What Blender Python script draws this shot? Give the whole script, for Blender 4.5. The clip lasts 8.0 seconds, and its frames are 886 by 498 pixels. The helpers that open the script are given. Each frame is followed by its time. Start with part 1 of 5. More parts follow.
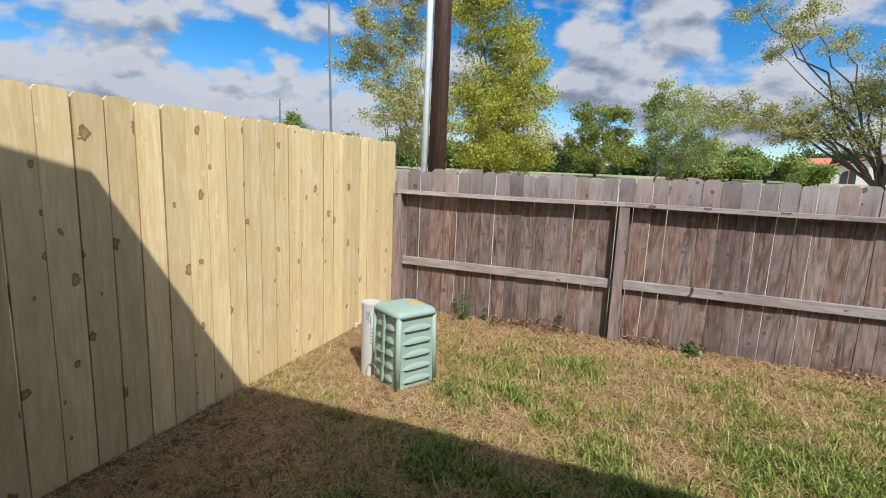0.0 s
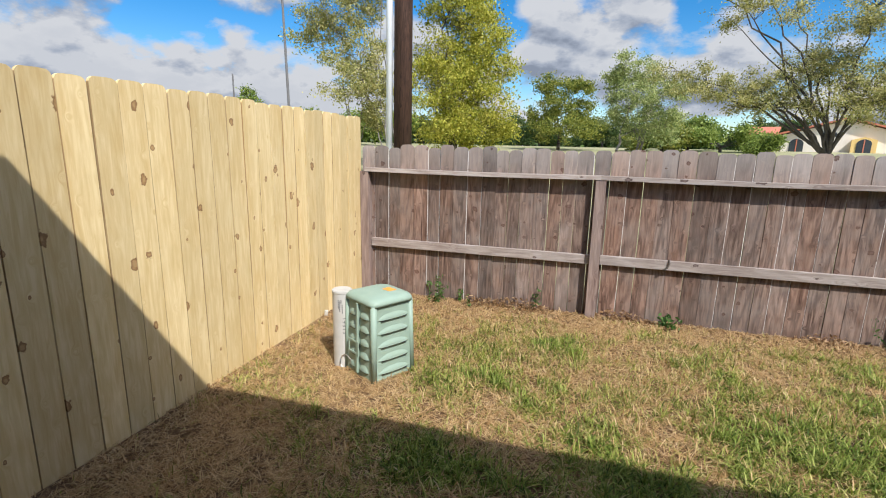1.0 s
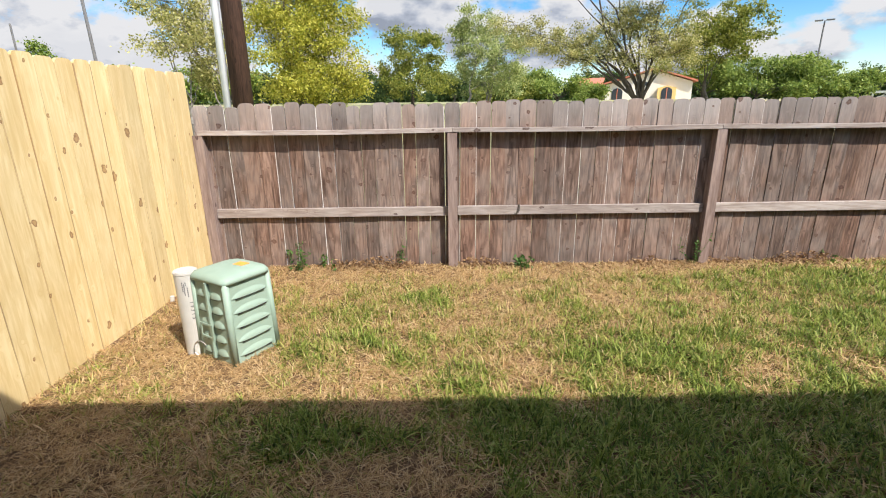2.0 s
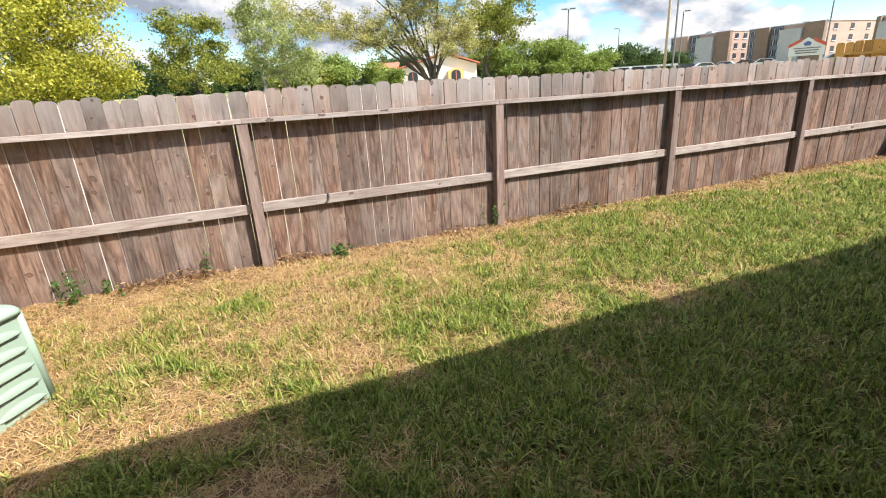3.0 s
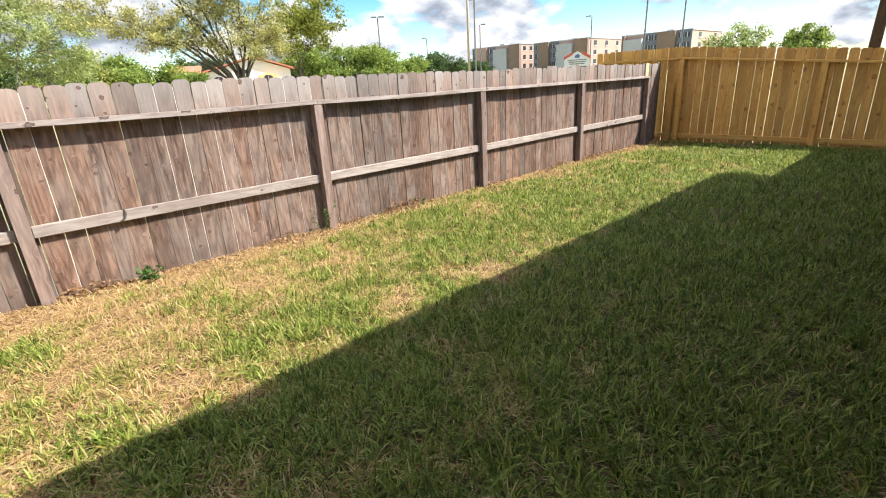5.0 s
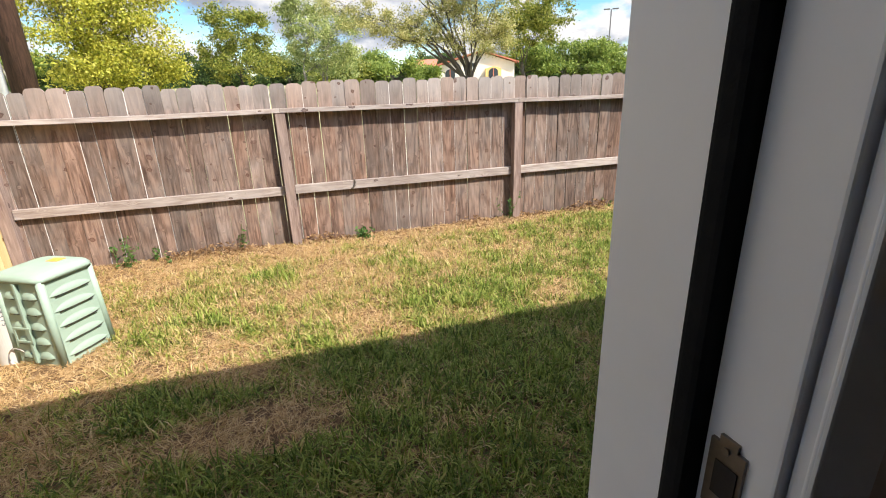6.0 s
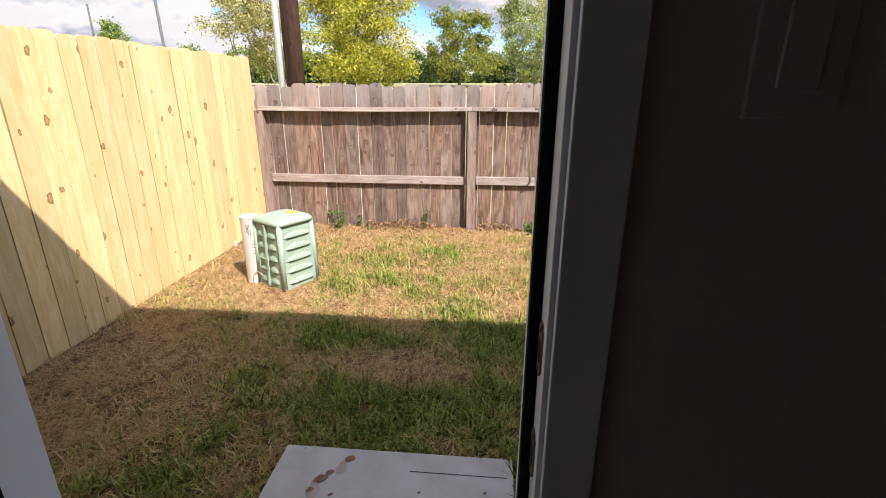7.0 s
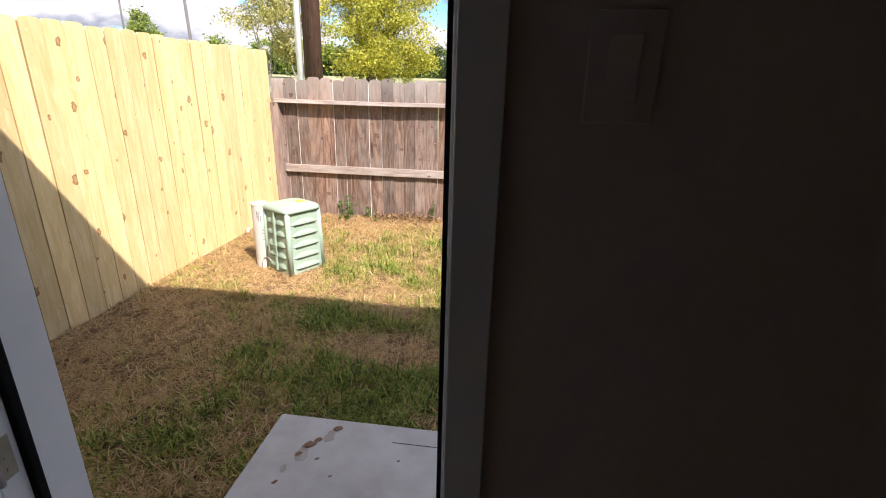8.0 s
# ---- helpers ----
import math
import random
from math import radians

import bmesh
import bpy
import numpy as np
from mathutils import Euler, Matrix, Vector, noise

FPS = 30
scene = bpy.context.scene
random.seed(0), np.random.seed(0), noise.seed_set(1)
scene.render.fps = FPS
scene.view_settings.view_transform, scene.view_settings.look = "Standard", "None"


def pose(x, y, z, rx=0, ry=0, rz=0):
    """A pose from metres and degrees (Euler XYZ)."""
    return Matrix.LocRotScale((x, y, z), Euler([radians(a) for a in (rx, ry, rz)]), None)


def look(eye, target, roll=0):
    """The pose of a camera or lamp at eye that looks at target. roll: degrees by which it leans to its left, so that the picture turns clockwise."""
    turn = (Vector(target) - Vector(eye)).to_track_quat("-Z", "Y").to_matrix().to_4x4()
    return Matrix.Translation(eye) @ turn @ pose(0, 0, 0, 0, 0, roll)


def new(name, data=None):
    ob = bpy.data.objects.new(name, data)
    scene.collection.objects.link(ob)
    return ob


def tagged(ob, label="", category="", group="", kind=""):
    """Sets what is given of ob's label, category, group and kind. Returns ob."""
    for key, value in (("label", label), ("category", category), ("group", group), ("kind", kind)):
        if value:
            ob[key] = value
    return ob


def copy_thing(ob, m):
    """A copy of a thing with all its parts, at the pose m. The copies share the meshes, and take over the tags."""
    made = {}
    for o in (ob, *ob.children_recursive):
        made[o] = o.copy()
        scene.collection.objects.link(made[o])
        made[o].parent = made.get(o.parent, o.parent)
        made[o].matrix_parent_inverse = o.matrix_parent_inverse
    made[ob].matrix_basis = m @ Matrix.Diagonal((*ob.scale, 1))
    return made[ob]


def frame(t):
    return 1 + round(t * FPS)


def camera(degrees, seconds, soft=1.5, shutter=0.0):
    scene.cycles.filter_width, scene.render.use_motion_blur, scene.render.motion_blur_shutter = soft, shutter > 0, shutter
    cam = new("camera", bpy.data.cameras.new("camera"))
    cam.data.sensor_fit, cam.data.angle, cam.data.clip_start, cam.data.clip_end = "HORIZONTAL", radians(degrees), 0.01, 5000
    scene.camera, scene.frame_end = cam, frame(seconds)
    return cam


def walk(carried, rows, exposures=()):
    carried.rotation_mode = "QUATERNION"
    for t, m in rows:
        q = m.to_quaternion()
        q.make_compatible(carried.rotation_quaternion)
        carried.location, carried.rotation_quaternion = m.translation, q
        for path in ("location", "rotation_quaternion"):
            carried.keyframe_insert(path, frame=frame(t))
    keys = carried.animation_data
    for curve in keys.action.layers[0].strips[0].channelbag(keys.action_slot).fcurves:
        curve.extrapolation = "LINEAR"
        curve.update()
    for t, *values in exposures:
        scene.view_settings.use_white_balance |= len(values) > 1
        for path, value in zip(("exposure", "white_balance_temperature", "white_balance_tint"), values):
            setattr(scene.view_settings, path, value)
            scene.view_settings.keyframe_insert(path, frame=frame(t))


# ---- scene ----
cam = camera(86.0, 8.0, soft=1.05)
PATH = [
    (0, (-0.022, -0.038, 1.527), (-0.712, 1.812, 1.207), 2.4),
    (0.5, (-0.083, 0.101, 1.538), (-0.728, 1.965, 1.202), 1.7),
    (1, (-0.145, 0.134, 1.53), (-0.693, 2.012, 1.115), 1.3),
    (1.2, (-0.143, 0.137, 1.519), (-0.632, 2.024, 1.07), 1.2),
    (2.3, (-0.072, 0.205, 1.501), (0.154, 2.097, 0.894), -1.5),
    (2.5, (-0.056, 0.198, 1.494), (0.314, 2.063, 0.873), -1.9),
    (3, (-0.014, 0.184, 1.489), (0.682, 1.943, 0.84), -3.4),
    (3.5, (0.016, 0.195, 1.452), (1.003, 1.808, 0.801), -3.6),
    (4, (0.018, 0.235, 1.382), (1.237, 1.686, 0.742), -3.8),
    (4.2, (0.01, 0.246, 1.374), (1.3, 1.633, 0.731), -3.7),
    (5.3, (-0.013, 0.106, 1.451), (1.216, 1.532, 0.775), -2.7),
    (5.5, (-0.026, 0.028, 1.462), (1.068, 1.562, 0.791), -2.5),
    (6, (-0.001, -0.193, 1.479), (0.576, 1.607, 0.827), -1.9),
    (6.5, (0.092, -0.371, 1.493), (0.166, 1.519, 0.842), -1.1),
    (7, (0.174, -0.502, 1.513), (-0.003, 1.383, 0.87), 0.0),
    (7.5, (0.184, -0.597, 1.494), (-0.091, 1.276, 0.848), 0.7),
    (8, (0.31, -0.626, 1.526), (0.069, 1.247, 0.867), 1.4),
]
walk(cam, [(t, look(eye, target, roll)) for t, eye, target, roll in PATH], exposures=[(0, 0.36, 5850, 11), (0.5, 0.39, 5950, 11), (1, 0.48, 6100, 11), (2.5, 0.94, 6450, 12), (4, 1.26, 6500, 10), (5.5, 1.23, 6500, 10), (6.5, 0.98, 6600, 15), (7.2, 1.09, 6600, 17), (8, 1.20, 6600, 17)])

# ---- world and sun ----
SUN = Vector((0.58, -0.63, 1.0)).normalized()
world = bpy.data.worlds.new("sky")
scene.world = world
world.use_nodes = True


class Nodes:
    """Short hand for building a node tree."""

    def __init__(self, tree):
        self.tree = tree
        tree.nodes.clear()

    def add(self, kind, **inputs):
        n = self.tree.nodes.new(kind)
        for key, v in inputs.items():
            key = key.replace("_", " ")
            self.put(n.inputs[key], v)
        return n

    def put(self, socket, v):
        if isinstance(v, bpy.types.NodeSocket):
            self.tree.links.new(v, socket)
        else:
            socket.default_value = v

    def math(self, op, a, b=0.0, clamp=False):
        n = self.tree.nodes.new("ShaderNodeMath")
        n.operation, n.use_clamp = op, clamp
        self.put(n.inputs[0], a), self.put(n.inputs[1], b)
        return n.outputs[0]

    def vec(self, op, a, b=(0, 0, 0)):
        n = self.tree.nodes.new("ShaderNodeVectorMath")
        n.operation = op
        self.put(n.inputs[0], a), self.put(n.inputs[1], b)
        return n.outputs[0]

    def ramp(self, fac, *stops):
        n = self.tree.nodes.new("ShaderNodeValToRGB")
        e = n.color_ramp.elements
        while len(e) < len(stops):
            e.new(0.5)
        for i, (p, c) in enumerate(stops):
            e[i].position = p
            e[i].color = (*c, 1) if isinstance(c, tuple) else (c, c, c, 1)
        self.put(n.inputs[0], fac)
        return n.outputs[0]

    def mix(self, fac, a, b, blend="MIX"):
        n = self.tree.nodes.new("ShaderNodeMix")
        n.data_type, n.blend_type = "RGBA", blend
        self.put(n.inputs[0], fac)
        for s, v in ((n.inputs[6], a), (n.inputs[7], b)):
            self.put(s, (*v, 1) if isinstance(v, tuple) and len(v) == 3 else v)
        return n.outputs[2]

    def noise(self, vector, scale, detail=4.0, rough=0.55, dist=0.0):
        n = self.tree.nodes.new("ShaderNodeTexNoise")
        self.put(n.inputs["Vector"], vector)
        for k, v in (("Scale", scale), ("Detail", detail), ("Roughness", rough), ("Distortion", dist)):
            n.inputs[k].default_value = v
        return n.outputs["Fac"]


def build_sky():
    n = Nodes(world.node_tree)
    sky = n.add("ShaderNodeTexSky")
    sky.sky_type, sky.sun_disc = "NISHITA", False
    sky.sun_elevation = math.asin(SUN.z)
    sky.sun_rotation = math.atan2(SUN.x, SUN.y)
    sky.air_density, sky.dust_density, sky.ozone_density = 1.0, 0.3, 2.0
    way = n.add("ShaderNodeTexCoord").outputs["Generated"]

    def billow(raised):
        """Density of the clouds, looked up a little higher or lower in the sky."""
        sep = n.add("ShaderNodeSeparateXYZ", Vector=way)
        z = n.math("ADD", n.math("MAXIMUM", sep.outputs[2], 0.0), raised)
        up = n.math("ADD", z, 0.5)
        flat = n.add("ShaderNodeCombineXYZ", X=n.math("DIVIDE", sep.outputs[0], up), Y=n.math("DIVIDE", sep.outputs[1], up), Z=n.math("MULTIPLY", z, 1.2)).outputs[0]
        flat = n.vec("ADD", flat, (7.3, 2.2, 1.4))
        big = n.noise(flat, 3.1, 3.0, 0.5, 0.0)
        puff = n.noise(flat, 9.0, 9.0, 0.6, 0.0)
        return n.math("ADD", n.math("MULTIPLY", big, 0.72), n.math("MULTIPLY", puff, 0.28))

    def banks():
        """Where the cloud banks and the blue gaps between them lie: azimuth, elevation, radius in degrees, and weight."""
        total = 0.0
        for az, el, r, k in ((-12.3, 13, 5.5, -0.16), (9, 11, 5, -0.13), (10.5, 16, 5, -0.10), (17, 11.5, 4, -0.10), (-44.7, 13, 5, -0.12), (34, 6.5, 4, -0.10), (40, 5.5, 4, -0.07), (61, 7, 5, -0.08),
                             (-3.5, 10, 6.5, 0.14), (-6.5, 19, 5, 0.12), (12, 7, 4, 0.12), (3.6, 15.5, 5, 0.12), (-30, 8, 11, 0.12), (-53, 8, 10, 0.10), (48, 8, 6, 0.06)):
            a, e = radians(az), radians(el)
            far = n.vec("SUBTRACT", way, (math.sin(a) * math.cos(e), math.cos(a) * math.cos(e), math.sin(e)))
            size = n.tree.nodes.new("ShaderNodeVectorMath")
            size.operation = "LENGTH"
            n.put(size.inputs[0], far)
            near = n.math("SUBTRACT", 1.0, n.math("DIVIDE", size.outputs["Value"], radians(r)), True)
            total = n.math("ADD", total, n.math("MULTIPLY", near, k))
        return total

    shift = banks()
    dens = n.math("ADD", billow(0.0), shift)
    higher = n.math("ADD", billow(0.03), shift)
    cover = n.ramp(dens, (0.448, 0.0), (0.515, 1.0))
    lit = n.math("ADD", 0.74, n.math("MULTIPLY", n.math("SUBTRACT", dens, higher), 8.0), True)
    thick = n.ramp(dens, (0.50, 0.0), (0.62, 1.0))
    lit = n.math("SUBTRACT", lit, n.math("MULTIPLY", thick, 0.20), True)
    shade = n.ramp(lit, (0.1, (0.40, 0.45, 0.54)), (0.45, (0.62, 0.67, 0.76)), (0.9, (1.0, 1.0, 1.0)))
    deep = n.add("ShaderNodeHueSaturation", Color=sky.outputs[0])
    deep.inputs["Saturation"].default_value, deep.inputs["Value"].default_value = 1.5, 1.75
    # thin cloud and haze scatter the sun's light forward, so the sky is brightest round the sun
    toward = n.tree.nodes.new("ShaderNodeVectorMath")
    toward.operation = "DOT_PRODUCT"
    n.put(toward.inputs[0], way)
    toward.inputs[1].default_value = SUN
    glow = n.math("POWER", n.math("MAXIMUM", toward.outputs["Value"], 0.0), 15.0)
    blue = n.add("ShaderNodeBackground", Color=deep.outputs[0], Strength=n.math("ADD", 0.060, n.math("MULTIPLY", glow, 0.2)))
    white = n.add("ShaderNodeBackground", Color=shade, Strength=n.math("ADD", 0.48, n.math("MULTIPLY", glow, 3.0)))
    both = n.add("ShaderNodeMixShader", Fac=cover)
    n.put(both.inputs[1], blue.outputs[0]), n.put(both.inputs[2], white.outputs[0])
    n.add("ShaderNodeOutputWorld", Surface=both.outputs[0])


build_sky()
sun = new("sun", bpy.data.lights.new("sun", "SUN"))
sun.data.energy, sun.data.angle, sun.data.color = 4.8, radians(0.55), (1.0, 0.95, 0.86)
sun.matrix_world = look(SUN * 40, (0, 0, 0))


# ---- materials ----
def material(name, rough=0.7, metal=0.0, spec=0.4):
    m = bpy.data.materials.new(name)
    m.use_nodes = True
    n = Nodes(m.node_tree)
    bsdf = n.add("ShaderNodeBsdfPrincipled")
    bsdf.inputs["Roughness"].default_value = rough
    bsdf.inputs["Metallic"].default_value = metal
    bsdf.inputs["Specular IOR Level"].default_value = spec
    n.add("ShaderNodeOutputMaterial", Surface=bsdf.outputs[0])
    return m, n, bsdf


def bump(n, bsdf, height, strength=0.4, distance=0.004):
    b = n.add("ShaderNodeBump", Height=height)
    b.inputs["Strength"].default_value, b.inputs["Distance"].default_value = strength, distance
    n.put(bsdf.inputs["Normal"], b.outputs[0])


def speckled(name, low, high, scale=14.0, rough=0.7, metal=0.0, relief=0.3, spec=0.4):
    """A surface with stains and grain at two scales."""
    m, n, bsdf = material(name, rough, metal, spec)
    at = n.add("ShaderNodeTexCoord").outputs["Object"]
    a, b = n.noise(at, scale, 6.0), n.noise(at, scale * 0.13, 3.0)
    f = n.math("ADD", n.math("MULTIPLY", a, 0.5), n.math("MULTIPLY", b, 0.5))
    n.put(bsdf.inputs["Base Color"], n.ramp(f, (0.34, low), (0.66, high)))
    bump(n, bsdf, n.noise(at, scale * 4, 4.0), relief, 0.002)
    return m


def boards(name, pale, deep, knot, grey, weather, axis=2, knots=1.0, rough=0.75, foot_tone=None, spread=0.3, edge=0.0, along=3.6, knot_size=1.0, figure=0.3):
    """Sawn boards: grain along one axis, knots, each board of its own shade; weathered boards go grey to the top."""
    m, n, bsdf = material(name, rough, 0.0, 0.25)
    tc = n.add("ShaderNodeTexCoord").outputs["Object"]
    rnd = n.add("ShaderNodeObjectInfo").outputs["Random"]
    off = n.add("ShaderNodeCombineXYZ", X=n.math("MULTIPLY", rnd, 37.0), Y=n.math("MULTIPLY", rnd, 91.0), Z=n.math("MULTIPLY", rnd, 53.0)).outputs[0]
    at = n.vec("ADD", tc, off)
    long = [1.0, 1.0, 1.0]
    long[axis] = 0.09
    part3 = n.add("ShaderNodeSeparateXYZ", Vector=tc).outputs
    across = n.math("ADD", *[part3[k] for k in range(3) if k != axis])
    flat = n.add("ShaderNodeCombineXYZ", X=n.math("ADD", n.math("MULTIPLY", across, 7.0), n.math("MULTIPLY", rnd, 311.0)),
                 Y=n.math("ADD", n.math("MULTIPLY", part3[axis], along), n.math("MULTIPLY", rnd, 177.0)), Z=0.0).outputs[0]
    vor = n.add("ShaderNodeTexVoronoi", Vector=flat)
    vor.voronoi_dimensions = "2D"
    vor.inputs["Scale"].default_value = 1.0
    near = vor.outputs["Distance"]
    pull = n.math("SUBTRACT", 1.0, n.math("MULTIPLY", near, 4.6), True)
    warp = n.vec("ADD", n.vec("MULTIPLY", at, tuple(long)), n.add("ShaderNodeCombineXYZ", X=n.math("MULTIPLY", n.math("MULTIPLY", pull, pull), 0.06), Y=0.0, Z=0.0).outputs[0])
    grain = n.noise(warp, 55.0, 5.0, 0.6, 0.8)
    broad = n.noise(warp, 13.0, 3.0, 0.5, 1.2)
    f = n.math("ADD", n.math("MULTIPLY", grain, 0.55), n.math("MULTIPLY", broad, 0.45))
    col = n.ramp(f, (0.36 if weather else 0.38, deep), (0.60, pale))
    # arched figure of flat-sawn boards
    arch = n.add("ShaderNodeTexWave", Vector=n.add("ShaderNodeCombineXYZ", X=n.math("ADD", n.math("MULTIPLY", across, 8.0), n.math("SUBTRACT", n.math("FRACT", n.math("MULTIPLY", rnd, 17.3)), 0.5)),
                 Y=n.math("SUBTRACT", n.math("MULTIPLY", part3[axis], 0.75), n.math("MULTIPLY", n.math("FRACT", n.math("MULTIPLY", rnd, 5.7)), 2.2)), Z=0.0).outputs[0])
    arch.wave_type, arch.rings_direction = "RINGS", "SPHERICAL"
    for key, v in (("Scale", 1.5), ("Distortion", 2.6), ("Detail", 2.0), ("Detail Scale", 1.6)):
        arch.inputs[key].default_value = v
    col = n.mix(n.math("MULTIPLY", n.ramp(arch.outputs["Fac"], (0.45, 0.0), (0.95, 1.0)), figure), col, deep)
    if weather:
        streak = n.noise(warp, 24.0, 2.0, 0.5, 0.3)
        col = n.mix(n.math("MULTIPLY", n.ramp(streak, (0.52, 0.0), (0.66, 1.0)), 0.40), col, (0.19, 0.115, 0.08))
    stain = n.noise(at, 3.0, 4.0, 0.6)
    col = n.mix(n.math("MULTIPLY", n.ramp(stain, (0.42, 0.0), (0.7, 1.0)), 0.4 if weather else 0.35), col, grey)
    if weather:
        sep = n.add("ShaderNodeSeparateXYZ", Vector=tc)
        top = n.math("ADD", n.math("MULTIPLY", n.math("SUBTRACT", sep.outputs[2], 1.18), 2.6), n.math("MULTIPLY", n.math("SUBTRACT", stain, 0.5), 0.7), True)
        col = n.mix(n.math("MULTIPLY", top, 0.75), col, n.mix(grain, grey, (grey[0] * 1.4, grey[1] * 1.4, grey[2] * 1.4)))
        # darker towards the bottom, with an uneven upper limit
        foot = n.math("SUBTRACT", n.math("MULTIPLY", n.noise(at, 6.0, 3.0), 0.5), n.math("MULTIPLY", sep.outputs[2], 1.6), True)
        col = n.mix(n.math("MULTIPLY", foot, 1.6, True), col, foot_tone)
    # knots and their dark rings
    kind = n.add("ShaderNodeSeparateColor", Color=vor.outputs["Color"]).outputs
    size = n.math("ADD", 0.04 * knot_size, n.math("MULTIPLY", n.math("MULTIPLY", kind[0], kind[0]), 0.11 * knot_size))
    q = n.math("ADD", n.math("DIVIDE", near, size), n.math("MULTIPLY", n.math("SUBTRACT", n.noise(at, 32.0, 4.0), 0.5), 2.2))
    pick = n.math("GREATER_THAN", kind[1], 0.78 - 0.2 * knots)
    core = n.math("MULTIPLY", n.ramp(q, (0.7, 1.0), (1.1, 0.0)), pick)
    ring = n.math("MULTIPLY", n.ramp(q, (0.35, 0.0), (0.85, 1.0), (1.5, 0.0)), pick)
    halo = n.math("MULTIPLY", n.ramp(q, (0.9, 1.0), (1.7, 0.0)), pick)
    col = n.mix(n.math("MULTIPLY", halo, 0.5), col, pale if weather else deep)
    col = n.mix(n.math("MULTIPLY", core, 0.60), col, knot if weather else (knot[0] * 1.7, knot[1] * 1.8, knot[2] * 1.8))
    col = n.mix(n.math("MULTIPLY", ring, 0.80), col, knot)
    # brown line along both edges: discoloured wood, with the gaps' shade painted in
    if edge:
        rim = n.math("SUBTRACT", n.math("ABSOLUTE", part3[0]), edge - 0.0016)
        rim = n.math("ADD", n.math("MULTIPLY", rim, 420.0), n.math("SUBTRACT", n.noise(at, 9.0, 3.0), 0.45), True)
        col = n.mix(n.math("MULTIPLY", rim, 0.62), col, knot)
    tone = n.math("ADD", 1.0 - spread / 2, n.math("MULTIPLY", rnd, spread))
    col = n.mix(1.0, col, n.add("ShaderNodeCombineColor", Red=tone, Green=n.math("MULTIPLY", tone, 0.995), Blue=n.math("MULTIPLY", tone, 0.98)).outputs[0], "MULTIPLY")
    if weather:
        other = n.math("FRACT", n.math("MULTIPLY", rnd, 7.31))
        col = n.mix(n.math("MULTIPLY", n.ramp(other, (0.35, 0.0), (0.85, 1.0)), 0.6), col, n.mix(1.0, col, (1.0, 0.82, 0.71), "MULTIPLY"))
    n.put(bsdf.inputs["Base Color"], col)
    bump(n, bsdf, n.math("SUBTRACT", f, n.math("MULTIPLY", core, 0.3)), 0.6 if weather else 0.3, 0.004)
    return m


OLD = dict(pale=(0.258, 0.180, 0.143), deep=(0.058, 0.034, 0.025), knot=(0.07, 0.035, 0.025), grey=(0.25, 0.226, 0.208), weather=True, foot_tone=(0.10, 0.075, 0.06))
old_wood = boards("weathered_board", **OLD, spread=0.6, along=8.0, knots=0.1, knot_size=1.35, figure=0.45)
# pale colour that paints the slits of light between old pickets
slit_light = speckled("slit_light_edge", (0.36, 0.33, 0.30), (0.58, 0.55, 0.51), 30.0, 0.85)
old_rail = boards("weathered_rail", (0.40, 0.345, 0.31), (0.22, 0.17, 0.145), (0.06, 0.035, 0.03), (0.42, 0.38, 0.35), False, axis=0, spread=0.2)
old_post = boards("weathered_post", (0.30, 0.22, 0.185), (0.15, 0.10, 0.085), (0.06, 0.035, 0.03), (0.24, 0.20, 0.18), False, spread=0.2)
new_wood = boards("new_pine_board", (0.70, 0.56, 0.315), (0.56, 0.405, 0.185), (0.15, 0.065, 0.025), (0.51, 0.39, 0.19), False, knots=0.5, rough=0.6, spread=0.34, edge=0.0705, along=5.2, knot_size=1.35, figure=0.28)
gold_wood = boards("golden_pine_board", (0.74, 0.43, 0.13), (0.54, 0.26, 0.065), (0.20, 0.08, 0.025), (0.58, 0.32, 0.09), False, knots=0.9, rough=0.6, spread=0.5, edge=0.067, along=5.2, knot_size=1.4, figure=0.35)
gold_rail = boards("golden_pine_rail", (0.76, 0.46, 0.14), (0.58, 0.31, 0.08), (0.2, 0.08, 0.03), (0.66, 0.40, 0.12), False, axis=1, spread=0.15)
white_paint = speckled("white_trim_paint", (0.78, 0.78, 0.80), (0.84, 0.84, 0.85), 9.0, 0.45, relief=0.12)
# unseen outer wall; brown is assumed, to bounce less light onto the lawn
siding = speckled("outer_wall_brick", (0.20, 0.15, 0.12), (0.28, 0.21, 0.17), 5.0, 0.85)
room_paint = speckled("room_wall_paint", (0.60, 0.505, 0.465), (0.65, 0.555, 0.51), 60.0, 0.8, relief=0.25)
ceiling_paint = speckled("ceiling_paint", (0.76, 0.76, 0.74), (0.82, 0.82, 0.80), 40.0, 0.9)
floor_wood = boards("room_floor_board", (0.50, 0.40, 0.31), (0.38, 0.29, 0.21), (0.03, 0.02, 0.012), (0.09, 0.06, 0.04), False, axis=1, rough=0.35)
rubber = speckled("black_rubber", (0.008, 0.008, 0.009), (0.014, 0.014, 0.014), 80.0, 0.9, spec=0.1)
steel = speckled("satin_metal", (0.50, 0.48, 0.46), (0.62, 0.60, 0.58), 60.0, 0.35, 1.0, 0.1)
bronze = speckled("worn_bronze", (0.15, 0.12, 0.10), (0.30, 0.25, 0.21), 60.0, 0.38, 0.9, 0.1)
dark_hole = speckled("dark_pocket", (0.015, 0.012, 0.01), (0.03, 0.022, 0.018), 40.0, 0.9)
concrete = speckled("concrete", (0.38, 0.36, 0.335), (0.57, 0.56, 0.545), 7.0, 0.85, relief=0.5)
dirt = speckled("thin_dirt", (0.27, 0.215, 0.165), (0.44, 0.40, 0.35), 24.0, 0.95)
